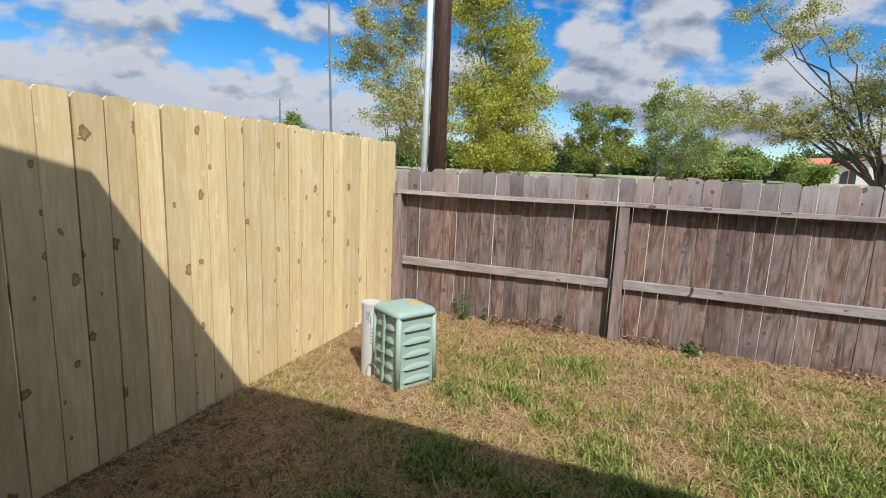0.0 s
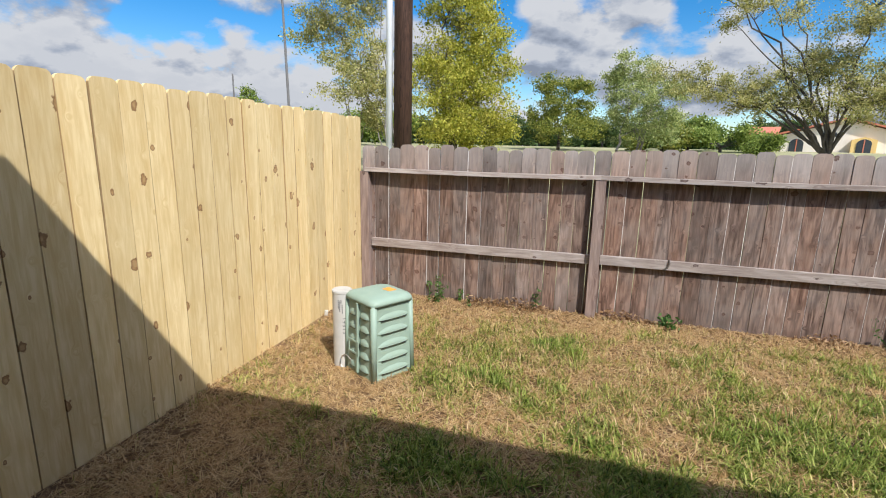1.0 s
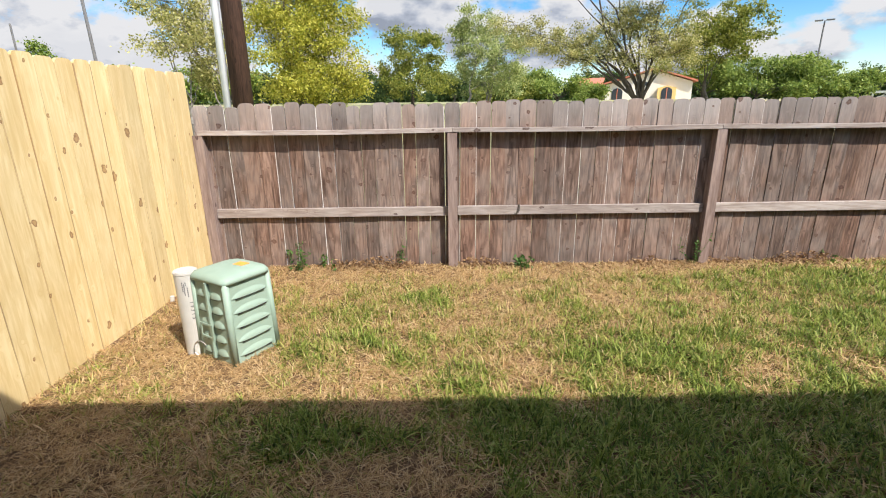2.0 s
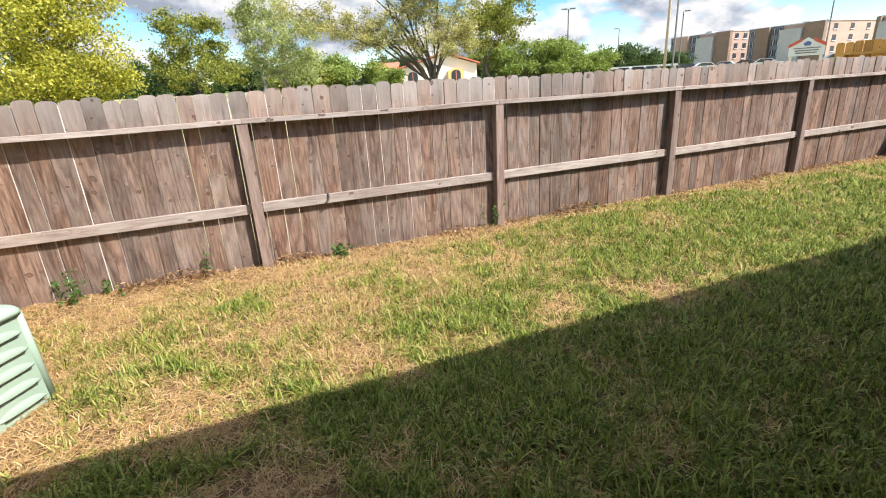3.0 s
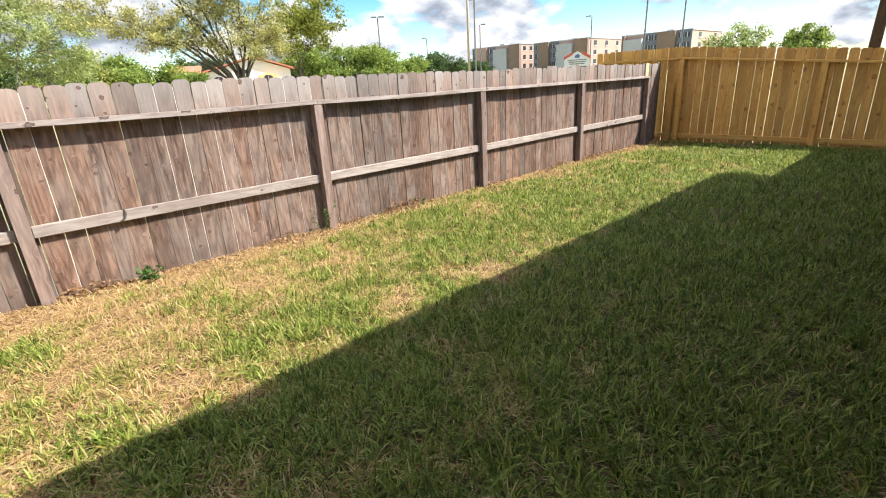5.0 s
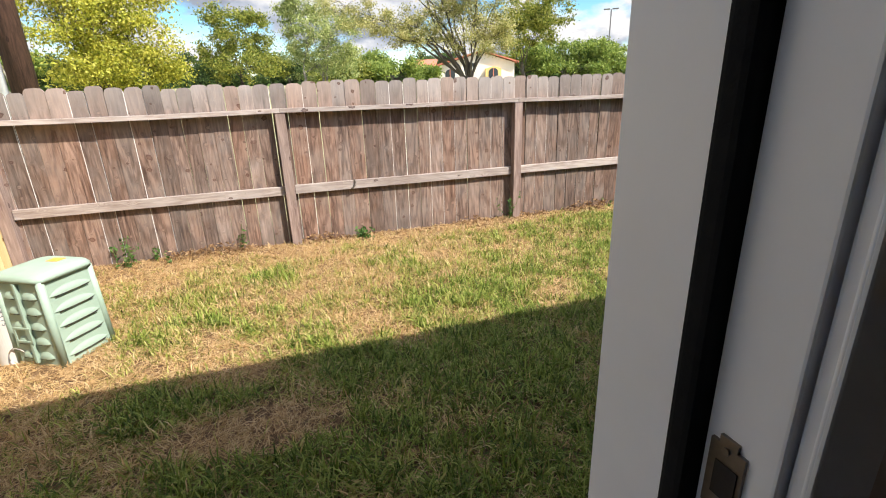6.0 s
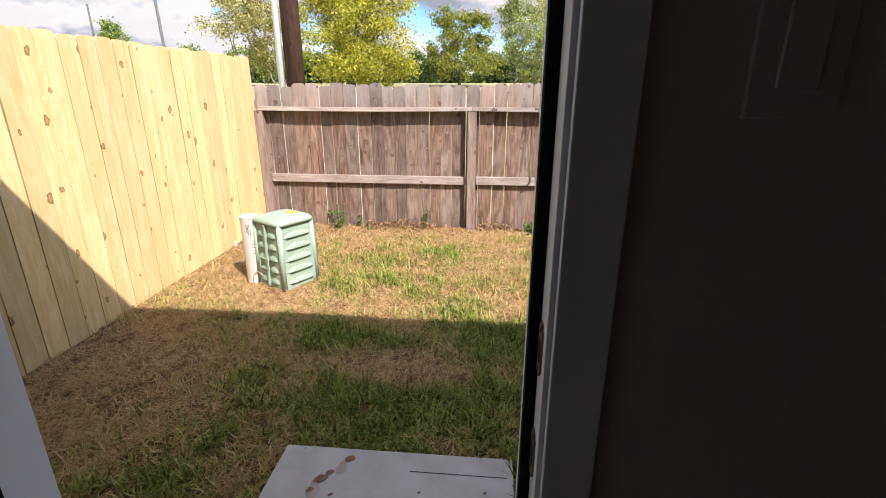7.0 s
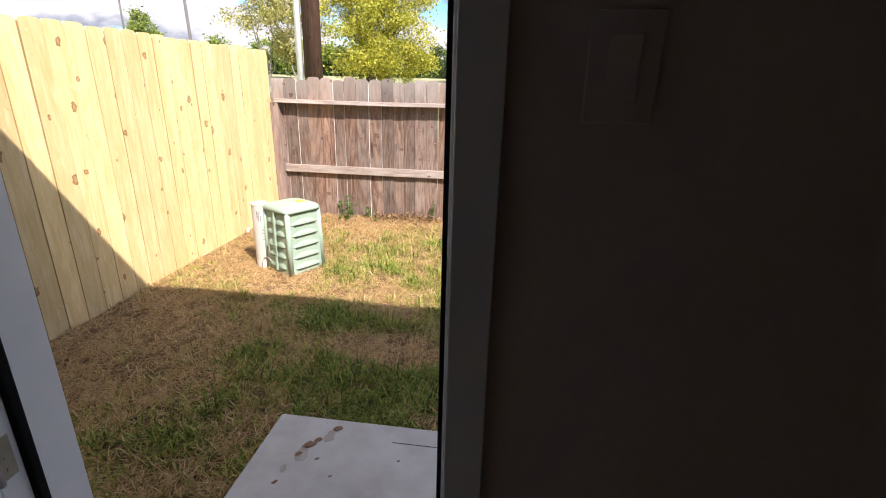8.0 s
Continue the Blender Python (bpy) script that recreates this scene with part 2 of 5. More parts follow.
mud = speckled("dried_mud", (0.16, 0.09, 0.05), (0.30, 0.18, 0.11), 60.0, 0.95, relief=0.8)
green_plastic = speckled("green_plastic", (0.235, 0.315, 0.245), (0.285, 0.365, 0.29), 9.0, 0.55, relief=0.1)
orange_paint = speckled("orange_sticker", (0.75, 0.28, 0.04), (0.85, 0.36, 0.07), 30.0, 0.5)
pvc = speckled("white_pvc", (0.42, 0.40, 0.36), (0.53, 0.51, 0.465), 12.0, 0.4, relief=0.1)
ink = speckled("grey_ink", (0.05, 0.05, 0.06), (0.10, 0.10, 0.11), 40.0, 0.7)
creosote = boards("utility_pole_wood", (0.085, 0.045, 0.032), (0.032, 0.017, 0.013), (0.02, 0.01, 0.01), (0.06, 0.035, 0.027), False, rough=0.7)
bark = speckled("bark", (0.045, 0.036, 0.028), (0.14, 0.12, 0.10), 9.0, 0.95, relief=0.9)
pale_bark = speckled("pale_bark", (0.12, 0.105, 0.09), (0.29, 0.265, 0.235), 8.0, 0.95, relief=0.9)
stucco = speckled("cream_stucco", (0.74, 0.66, 0.56), (0.82, 0.75, 0.66), 1.5, 0.9)
gold_stucco = speckled("yellow_stucco", (0.70, 0.47, 0.17), (0.78, 0.55, 0.22), 1.5, 0.9)
tan_brick = speckled("tan_brick", (0.40, 0.275, 0.215), (0.49, 0.355, 0.285), 3.0, 0.9)
brown_brick = speckled("brown_brick", (0.22, 0.155, 0.115), (0.30, 0.215, 0.165), 3.0, 0.9)
grey_panel = speckled("grey_panel", (0.42, 0.43, 0.44), (0.52, 0.53, 0.53), 2.0, 0.7)
slate_panel = speckled("slate_panel", (0.13, 0.15, 0.18), (0.20, 0.22, 0.25), 2.0, 0.6)
roof_tile = speckled("red_roof", (0.42, 0.13, 0.075), (0.56, 0.20, 0.12), 3.0, 0.8)
shingle = speckled("roof_shingle", (0.07, 0.065, 0.06), (0.13, 0.12, 0.11), 20.0, 0.9)
sign_white = speckled("sign_white", (0.72, 0.72, 0.72), (0.8, 0.8, 0.8), 4.0, 0.5)
sign_red = speckled("sign_red", (0.55, 0.09, 0.05), (0.64, 0.13, 0.08), 4.0, 0.5)
sign_blue = speckled("sign_blue", (0.09, 0.13, 0.30), (0.13, 0.17, 0.36), 4.0, 0.5)
window_glass = speckled("window_glass", (0.03, 0.035, 0.045), (0.06, 0.07, 0.08), 1.0, 0.12, spec=0.7)
lamp_metal = speckled("grey_pole_metal", (0.16, 0.15, 0.15), (0.24, 0.23, 0.23), 6.0, 0.5, 0.5)
pale_pole = speckled("pale_pole_wood", (0.40, 0.32, 0.25), (0.50, 0.42, 0.34), 5.0, 0.8)
galvanised = speckled("galvanised_pipe", (0.66, 0.67, 0.70), (0.80, 0.81, 0.83), 6.0, 0.45, 0.1)


def ground_material():
    """Soil and thatch: straw, dead patches and green growth, by broad noise."""
    m, n, bsdf = material("thatch", 0.95, 0.0, 0.15)
    at = n.add("ShaderNodeTexCoord").outputs["Object"]
    fine = n.noise(at, 190.0, 4.0, 0.65)
    mid = n.noise(at, 26.0, 4.0, 0.6)
    col = n.ramp(n.math("ADD", n.math("MULTIPLY", fine, 0.6), n.math("MULTIPLY", mid, 0.4)),
                 (0.38, (0.05, 0.031, 0.018)), (0.54, (0.23, 0.138, 0.072)), (0.68, (0.46, 0.30, 0.165)))
    n.put(bsdf.inputs["Base Color"], col)
    bump(n, bsdf, fine, 0.9, 0.015)
    return m


def far_grass_material():
    m, n, bsdf = material("mown_field", 0.95, 0.0, 0.1)
    at = n.add("ShaderNodeTexCoord").outputs["Object"]
    f = n.math("ADD", n.math("MULTIPLY", n.noise(at, 6.0, 5.0), 0.5), n.math("MULTIPLY", n.noise(at, 0.12, 4.0), 0.5))
    n.put(bsdf.inputs["Base Color"], n.ramp(f, (0.36, (0.18, 0.20, 0.085)), (0.54, (0.30, 0.285, 0.16)), (0.68, (0.44, 0.39, 0.27))))
    bump(n, bsdf, n.noise(at, 30.0, 4.0), 0.8, 0.02)
    return m


def leaf_material(name, a, b, c):
    """Leaves whose shade varies from leaf to leaf and lets some light through."""
    m, n, bsdf = material(name, 0.55, 0.0, 0.3)
    rnd = n.add("ShaderNodeNewGeometry").outputs["Random Per Island"]
    at = n.add("ShaderNodeTexCoord").outputs["Object"]
    f = n.math("ADD", n.math("MULTIPLY", rnd, 0.55), n.math("MULTIPLY", n.noise(at, 0.8, 3.0), 0.55))
    col = n.ramp(f, (0.30, a), (0.5, b), (0.78, c))
    n.put(bsdf.inputs["Base Color"], col)
    thin = n.add("ShaderNodeBsdfTranslucent", Color=col)
    mixed = n.add("ShaderNodeMixShader", Fac=0.45)
    n.put(mixed.inputs[1], bsdf.outputs[0]), n.put(mixed.inputs[2], thin.outputs[0])
    out = [k for k in n.tree.nodes if k.bl_idname == "ShaderNodeOutputMaterial"][0]
    n.put(out.inputs["Surface"], mixed.outputs[0])
    return m


def grass_material():
    """Blades: green where the lawn grows, straw where it has died back, each blade a shade of its own."""
    m, n, bsdf = material("lawn_blade", 0.6, 0.0, 0.3)
    rnd = n.add("ShaderNodeNewGeometry").outputs["Random Per Island"]
    at = n.add("ShaderNodeTexCoord").outputs["Object"]
    dry = n.add("ShaderNodeAttribute")
    dry.attribute_name = "dry"
    f = n.math("ADD", dry.outputs["Fac"], n.math("MULTIPLY", n.math("SUBTRACT", n.math("FRACT", n.math("MULTIPLY", rnd, 13.7)), 0.5), 0.95))
    # lush blades are darker too, which deepens the house's shade by colour
    lush = n.ramp(rnd, (0.0, (0.045, 0.076, 0.010)), (0.5, (0.175, 0.240, 0.032)), (1.0, (0.41, 0.45, 0.11)))
    thin_green = n.ramp(rnd, (0.0, (0.075, 0.098, 0.013)), (0.5, (0.265, 0.30, 0.045)), (1.0, (0.54, 0.52, 0.16)))
    green = n.mix(n.ramp(dry.outputs["Fac"], (0.05, 0.0), (0.32, 1.0)), lush, thin_green)
    straw = n.ramp(rnd, (0.0, (0.33, 0.20, 0.09)), (0.55, (0.56, 0.37, 0.17)), (1.0, (0.74, 0.56, 0.32)))
    col = n.mix(n.ramp(f, (0.40, 0.0), (0.60, 1.0)), green, straw)
    n.put(bsdf.inputs["Base Color"], col)
    thin = n.add("ShaderNodeBsdfTranslucent", Color=col)
    mixed = n.add("ShaderNodeMixShader", Fac=0.38)
    n.put(mixed.inputs[1], bsdf.outputs[0]), n.put(mixed.inputs[2], thin.outputs[0])
    out = [k for k in n.tree.nodes if k.bl_idname == "ShaderNodeOutputMaterial"][0]
    n.put(out.inputs["Surface"], mixed.outputs[0])
    return m


thatch, field, blade_mat = ground_material(), far_grass_material(), grass_material()
leaf_gold = leaf_material("yellow_green_leaf", (0.17, 0.20, 0.020), (0.41, 0.41, 0.05), (0.62, 0.56, 0.11))
leaf_mid = leaf_material("mid_green_leaf", (0.08, 0.14, 0.025), (0.20, 0.27, 0.05), (0.36, 0.42, 0.10))
leaf_dark = leaf_material("dark_green_leaf", (0.03, 0.055, 0.018), (0.06, 0.10, 0.03), (0.11, 0.17, 0.045))
leaf_pale = leaf_material("pale_green_leaf", (0.14, 0.20, 0.06), (0.32, 0.38, 0.12), (0.52, 0.54, 0.24))
leaf_olive = leaf_material("olive_green_leaf", (0.08, 0.115, 0.018), (0.20, 0.235, 0.035), (0.38, 0.37, 0.08))
leaf_straw = leaf_material("yellowing_leaf", (0.17, 0.19, 0.045), (0.37, 0.36, 0.11), (0.60, 0.54, 0.25))
dead_leaf = leaf_material("dead_leaf", (0.14, 0.075, 0.035), (0.30, 0.18, 0.085), (0.50, 0.34, 0.19))
weed_leaf = leaf_material("weed_leaf", (0.03, 0.08, 0.015), (0.07, 0.15, 0.03), (0.14, 0.22, 0.06))


# ---- mesh helpers ----
def mesh_ob(name, data, mat, parent=None, label=""):
    data.materials.append(mat)
    ob = new(name, data)
    if parent:
        ob.parent = parent
    if label:
        ob["label"] = label
    return ob


def part(name, bm, mat, parent=None, label="", smooth=False):
    data = bpy.data.meshes.new(name)
    bm.normal_update()
    bm.to_mesh(data)
    bm.free()
    if smooth:
        for f in data.polygons:
            f.use_smooth = True
    return mesh_ob(name, data, mat, parent, label)


def empty(name, x=0, y=0, z=0, rz=0):
    ob = new(name)
    ob.matrix_world = pose(x, y, z, 0, 0, rz)
    ob.empty_display_size = 0.1
    return ob


def block(x0, x1, y0, y1, z0, z1, bevel=0.0, bm=None):
    bm = bm or bmesh.new()
    made = bmesh.ops.create_cube(bm, size=1.0, matrix=Matrix.LocRotScale(((x0 + x1) / 2, (y0 + y1) / 2, (z0 + z1) / 2), None, (x1 - x0, y1 - y0, z1 - z0)))
    if bevel:
        edges = {e for v in made["verts"] for e in v.link_edges}
        bmesh.ops.bevel(bm, geom=list(edges), offset=bevel, segments=2, affect="EDGES", profile=0.6)
    return bm


def prism(outline, depth, bm=None, m=Matrix()):
    """An outline of (x, z) pairs made solid from y = 0 to y = depth."""
    bm = bm or bmesh.new()
    a = [bm.verts.new(m @ Vector((x, 0, z))) for x, z in outline]
    b = [bm.verts.new(m @ Vector((x, depth, z))) for x, z in outline]
    bm.faces.new(a), bm.faces.new(b[::-1])
    for i in range(len(a)):
        j = (i + 1) % len(a)
        bm.faces.new((a[j], a[i], b[i], b[j]))
    bmesh.ops.recalc_face_normals(bm, faces=bm.faces)
    return bm


def rod(p, q, r0, r1=None, sides=12, bm=None):
    bm = bm or bmesh.new()
    p, q = Vector(p), Vector(q)
    turn = (q - p).to_track_quat("Z", "Y").to_matrix().to_4x4()
    bmesh.ops.create_cone(bm, cap_ends=True, segments=sides, radius1=r0, radius2=r0 if r1 is None else r1, depth=(q - p).length,
                          matrix=Matrix.Translation((p + q) / 2) @ turn)
    return bm


def bent(points, r, sides=5, bm=None):
    """A thin bent stem or wire through the points."""
    bm = bm or bmesh.new()
    for p, q in zip(points, points[1:]):
        rod(p, q, r, r, sides, bm)
    return bm


# ---- ground ----
def smooth(a, b, v):
    t = min(1.0, max(0.0, (v - a) / (b - a)))
    return t * t * (3 - 2 * t)


def land(x, y):
    """Height of the open land: level round the house, a slow rise beyond the back fence."""
    d = math.hypot(x, y)
    rise = 2.3 - 1.15 * smooth(24.0, 40.0, math.degrees(math.atan2(x, y)))
    return rise * smooth(9.0, 85.0, d) * smooth(4.9, 14.0, max(y, x - 6.0)) - 0.02


def build_land():
    rings = [0.0, 4, 8, 11, 14, 18, 24, 32, 42, 55, 70, 90, 120, 160, 220, 320, 500, 900, 1800, 4000]
    sides = 96
    verts, faces = [(0, 0, land(0, 0))], []
    for r in rings[1:]:
        for k in range(sides):
            a = 2 * math.pi * k / sides
            verts.append((r * math.sin(a), r * math.cos(a), land(r * math.sin(a), r * math.cos(a))))
    for k in range(sides):
        faces.append((0, 1 + (k + 1) % sides, 1 + k))
    for i in range(len(rings) - 2):
        for k in range(sides):
            a, b = 1 + i * sides + k, 1 + i * sides + (k + 1) % sides
            faces.append((a, b, b + sides, a + sides))
    data = bpy.data.meshes.new("ground")
    data.from_pydata(verts, [], faces)
    ob = mesh_ob("ground", data, field)
    tagged(ob, "mown green field beyond the back fence", "ground", kind="structure")


build_land()
LEFT, RIGHT, BACK = -2.35, 10.34, 4.69


def lawn_height(x, y):
    return 0.012 * math.sin(1.7 * x + 0.6) * math.sin(2.1 * y) + 0.006 * math.sin(5.1 * x) * math.cos(4.3 * y + 1.0)


def build_yard():
    nx, ny = 130, 52
    x0, x1, y0, y1 = LEFT - 0.05, RIGHT + 0.1, -0.04, BACK + 0.05
    verts = [(x0 + (x1 - x0) * i / nx, y0 + (y1 - y0) * j / ny, 0) for j in range(ny + 1) for i in range(nx + 1)]
    verts = [(x, y, lawn_height(x, y)) for x, y, _ in verts]
    faces = [(j * (nx + 1) + i, j * (nx + 1) + i + 1, (j + 1) * (nx + 1) + i + 1, (j + 1) * (nx + 1) + i) for j in range(ny) for i in range(nx)]
    data = bpy.data.meshes.new("yard_soil")
    data.from_pydata(verts, [], faces)
    for f in data.polygons:
        f.use_smooth = True
    tagged(mesh_ob("yard_ground", data, thatch), "brown straw thatch and soil under the lawn", "ground", kind="structure")


build_yard()


# ---- house with the doorway ----
FLOOR, EAVE = 0.16, 2.75
IN, OUT = -0.045, 0.085          # inner and outer face of the wall with the door
DL, DR, HEAD = -0.590, 0.241, 2.22  # jamb faces and head


def setting(name, bm, mat, label, category, parent=None):
    return tagged(part(name, bm, mat, parent), label, category, kind="structure")


def build_house():
    setting("wall_door_side", block(-1.22, DL - 0.03, IN, OUT, -0.05, 2.7), siding, "brown brick outer wall beside the doorway", "wall")
    setting("wall_long_side", block(DR + 0.03, 9.3, IN, OUT, -0.05, 2.7), siding, "brown brick outer wall along the lawn", "wall")
    setting("wall_over_door", block(DL - 0.03, DR + 0.03, IN, OUT, HEAD + 0.03, 2.7), siding, "brown brick outer wall above the doorway", "wall")
    # inner lining of the room; its unseen far walls, floor and ceiling add bounce light
    setting("wall_room_left", block(-1.22, -1.1, -3.6, IN - 0.002, -0.05, 2.7), room_paint, "dim taupe painted room wall", "wall")
    setting("wall_room_right", block(3.6, 3.72, -3.6, IN - 0.002, -0.05, 2.7), room_paint, "dim taupe painted room wall", "wall")
    setting("wall_room_back", block(-1.1, 3.6, -3.6, -3.48, -0.05, 2.7), room_paint, "dim taupe painted room wall", "wall")
    lining = 0.006
    setting("wall_room_door_side", block(DR + 0.03, 3.6, IN - lining, IN, FLOOR, 2.7), room_paint, "dark taupe painted wall beside the door", "wall")
    setting("wall_room_hinge_side", block(-1.1, DL - 0.03, IN - lining, IN, FLOOR, 2.7), room_paint, "dark taupe painted wall by the hinges", "wall")
    setting("wall_room_over_door", block(DL - 0.03, DR + 0.03, IN - lining, IN, HEAD + 0.03, 2.7), room_paint, "dark taupe painted wall over the door", "wall")
    floor = setting("floor", block(-1.1, 3.6, -3.48, IN - lining, -0.05, FLOOR - 0.012), floor_wood, "unseen wooden room floor, pale for bounce light", "floor")
    setting("ceiling", block(-1.22, 3.72, -3.6, IN, 2.7, 2.74), ceiling_paint, "white painted ceiling", "ceiling")
    # roof: a long eave over the lawn, set back at its far end
    roof = empty("house_roof")
    tagged(roof, "shingled house roof with a low overhanging eave", "roof", kind="structure")
    y_e, rise, back = 2.31 - 0.63 * EAVE, 0.30, -7.0
    for x0, x1, y in ((-1.52, 8.9, y_e), (8.9, 14.5, 1.72 - 0.63 * EAVE)):
        outline = [(y, EAVE), (y, EAVE + 0.14), (back, EAVE + 0.14 + (y - back) * rise), (back, EAVE + (y - back) * rise)]
        m = Matrix(((0, 1, 0, x0), (1, 0, 0, 0), (0, 0, 1, 0), (0, 0, 0, 1)))
        part("roof_slope", prism(outline, x1 - x0, m=m), shingle, roof)
        part("soffit", block(x0 + 0.02, x1 - 0.02, OUT + 0.002 if y > 0.3 else -0.6, y - 0.02, EAVE - 0.03, EAVE - 0.004), white_paint, roof)


build_house()


def build_doorway():
    door = empty("door_1")
    tagged(door, "white painted door frame with black weatherstrip, standing open", "door frame", kind="structure")
    z0 = FLOOR - 0.01
    for side, face in ((1, DR), (-1, DL)):
        def x(u):
            return face + side * u
        def slab(u0, u1, y0, y1, za, zb, bevel=0.0):
            a, b = sorted((x(u0), x(u1)))
            return block(a, b, y0, y1, za, zb, bevel)
        jamb = part("jamb", slab(0.0, 0.03, IN - 0.004, 0.0, z0, HEAD, 0.002), white_paint, door)
        part("door_stop", slab(-0.0075, 0.03, 0.022, 0.0885, z0, HEAD), white_paint, door)
        part("brickmould", slab(-0.0065, 0.055, 0.0885, 0.106, z0 - 0.1, HEAD + 0.05), white_paint, door)
        # compressible strip: a bulb and its flap
        strip = slab(-0.014, 0.008, 0.0015, 0.0205, z0, HEAD, 0.005)
        part("weatherstrip", strip, rubber, door, "black rubber weatherstrip")
        # room-side casing with a rounded bead
        case = slab(0.006, 0.062, IN - 0.018, IN - 0.006, z0, HEAD + 0.06, 0.002)
        part("casing", case, white_paint, door)
        part("casing_bead", rod((x(0.0085), IN - 0.0145, z0), (x(0.0085), IN - 0.0145, HEAD + 0.05), 0.0028, sides=10), white_paint, door, smooth=True)
        if side == 1:
            for top, size in ((1.264, 0.064), (1.118, 0.064)):
                blank = slab(-0.0025, 0.001, -0.031, -0.006, top - size, top)
                corners = [e for e in blank.edges if abs(e.verts[0].co.x - e.verts[1].co.x) > 0.001]
                bmesh.ops.bevel(blank, geom=corners, offset=0.006, segments=4, affect="EDGES")
                plate = part("strike_plate", blank, bronze, door, "worn bronze strike plate")
                # near-black patch paints the dark inside of the latch hole; plate stays uncut
                part("pocket", slab(-0.0035, -0.0022, -0.028, -0.012, top - size * 0.7, top - size * 0.3), dark_hole, plate)
                for z in (top - 0.009, top - size + 0.009):
                    part("screw", rod((x(-0.004), -0.018, z), (x(-0.002), -0.018, z), 0.0028, sides=8), bronze, plate)
        else:
            for top in (0.885, 0.45, 2.05):
                hinge = part("hinge", slab(-0.002, 0.001, -0.044, -0.012, top - 0.09, top, 0.001), steel, door, "satin metal hinge")
                part("knuckle", rod((x(-0.007), -0.050, top - 0.09), (x(-0.007), -0.050, top), 0.007, sides=10), steel, hinge, smooth=True)
                for z in (top - 0.02, top - 0.045, top - 0.07):
                    part("screw", rod((x(-0.004), -0.028, z), (x(-0.0015), -0.028, z), 0.004, sides=8), steel, hinge)
    part("head_jamb", block(DL - 0.03, DR + 0.03, IN - 0.004, 0.088, HEAD, HEAD + 0.03), white_paint, door)
    part("head_casing", block(DL - 0.06, DR + 0.06, IN - 0.018, IN - 0.0065, HEAD + 0.06, HEAD + 0.12), white_paint, door)
    part("threshold", block(DL, DR, IN - 0.004, 0.115, -0.02, FLOOR, 0.004), steel, door, "metal door threshold")
    leaf = part("door_leaf", block(DL - 0.034, DL + 0.010, -0.93, -0.058, FLOOR + 0.01, HEAD - 0.01, 0.003), white_paint, door)
    for z0, z1 in ((0.35, 0.95), (1.1, 2.05)):
        for y0, y1 in ((-0.86, -0.53), (-0.45, -0.12)):
            part("raised_panel", block(DL + 0.0095, DL + 0.018, y0, y1, z0, z1, 0.004), white_paint, leaf)
    leaf.matrix_basis = Matrix.Translation((DL - 0.012, -0.058, 0)) @ pose(0, 0, 0, 0, 0, 6) @ Matrix.Translation((0.012 - DL, 0.058, 0))
    part("door_knob", rod((DL + 0.008, -0.87, 1.08), (DL + 0.06, -0.87, 1.08), 0.026, 0.022), bronze, leaf)


build_doorway()


def build_switch():
    sw = empty("light_switch", 0.428, IN - 0.006, 1.545)
    tagged(sw, "ivory light switch plate on the dim wall beside the door", "light switch")
    part("cover_plate", block(-0.038, 0.038, -0.006, 0.0, -0.058, 0.058, 0.002), room_paint, sw)
    part("rocker", block(-0.017, 0.017, -0.010, -0.0055, -0.033, 0.033, 0.002), room_paint, sw)


build_switch()


def build_step():
    slab = empty("doorstep")
    tagged(slab, "grey cast concrete doorstep slab with dried mud", "doorstep")
    part("slab", block(-0.652, 0.312, 0.118, 1.106, -0.10, 0.05, 0.006), concrete, slab)
    part("seam", block(-0.10, 0.285, 1.000, 1.003, 0.0495, 0.0515), dark_hole, slab, "dark hairline crack")
    rng = random.Random(5)
    for cx, cy, r in ((-0.46, 0.88, 0.034), (-0.38, 1.0, 0.026), (-0.50, 0.79, 0.016)):
        edge = [(cx + r * rng.uniform(0.55, 1.1) * math.cos(k * 0.449), -cy + r * 1.5 * rng.uniform(0.55, 1.1) * math.sin(k * 0.449)) for k in range(14)]
        part("dirt_smear", prism(edge, 0.0012, m=Matrix(((1, 0, 0, 0), (0, 0, -1, 0), (0, 1, 0, 0.0498), (0, 0, 0, 1)))), dirt, slab, "thin smear of brown dirt")
    for cx, cy, r in ((-0.36, 1.045, 0.018), (-0.445, 0.93, 0.022), (-0.47, 0.875, 0.012), (-0.42, 0.965, 0.014), (-0.385, 0.86, 0.008), (-0.5, 0.72, 0.01), (-0.05, 0.90, 0.006), (0.2, 0.92, 0.006), (-0.30, 0.78, 0.006)):
        bm = bmesh.new()
        bmesh.ops.create_icosphere(bm, subdivisions=2, radius=r)
        for v in bm.verts:
            k = 0.7 + 0.6 * rng.random()
            v.co = Vector((v.co.x * k * 1.3, v.co.y * k * 0.8, max(-0.3, v.co.z / r) * r * 0.28 * k))
        clump = tagged(part("mud_clump", bm, mud), "dried brown mud clump on the doorstep", "mud", "mud on the doorstep")
        clump.matrix_world = pose(cx, cy, 0.05 + r * 0.08, 0, 0, 40)


build_step()


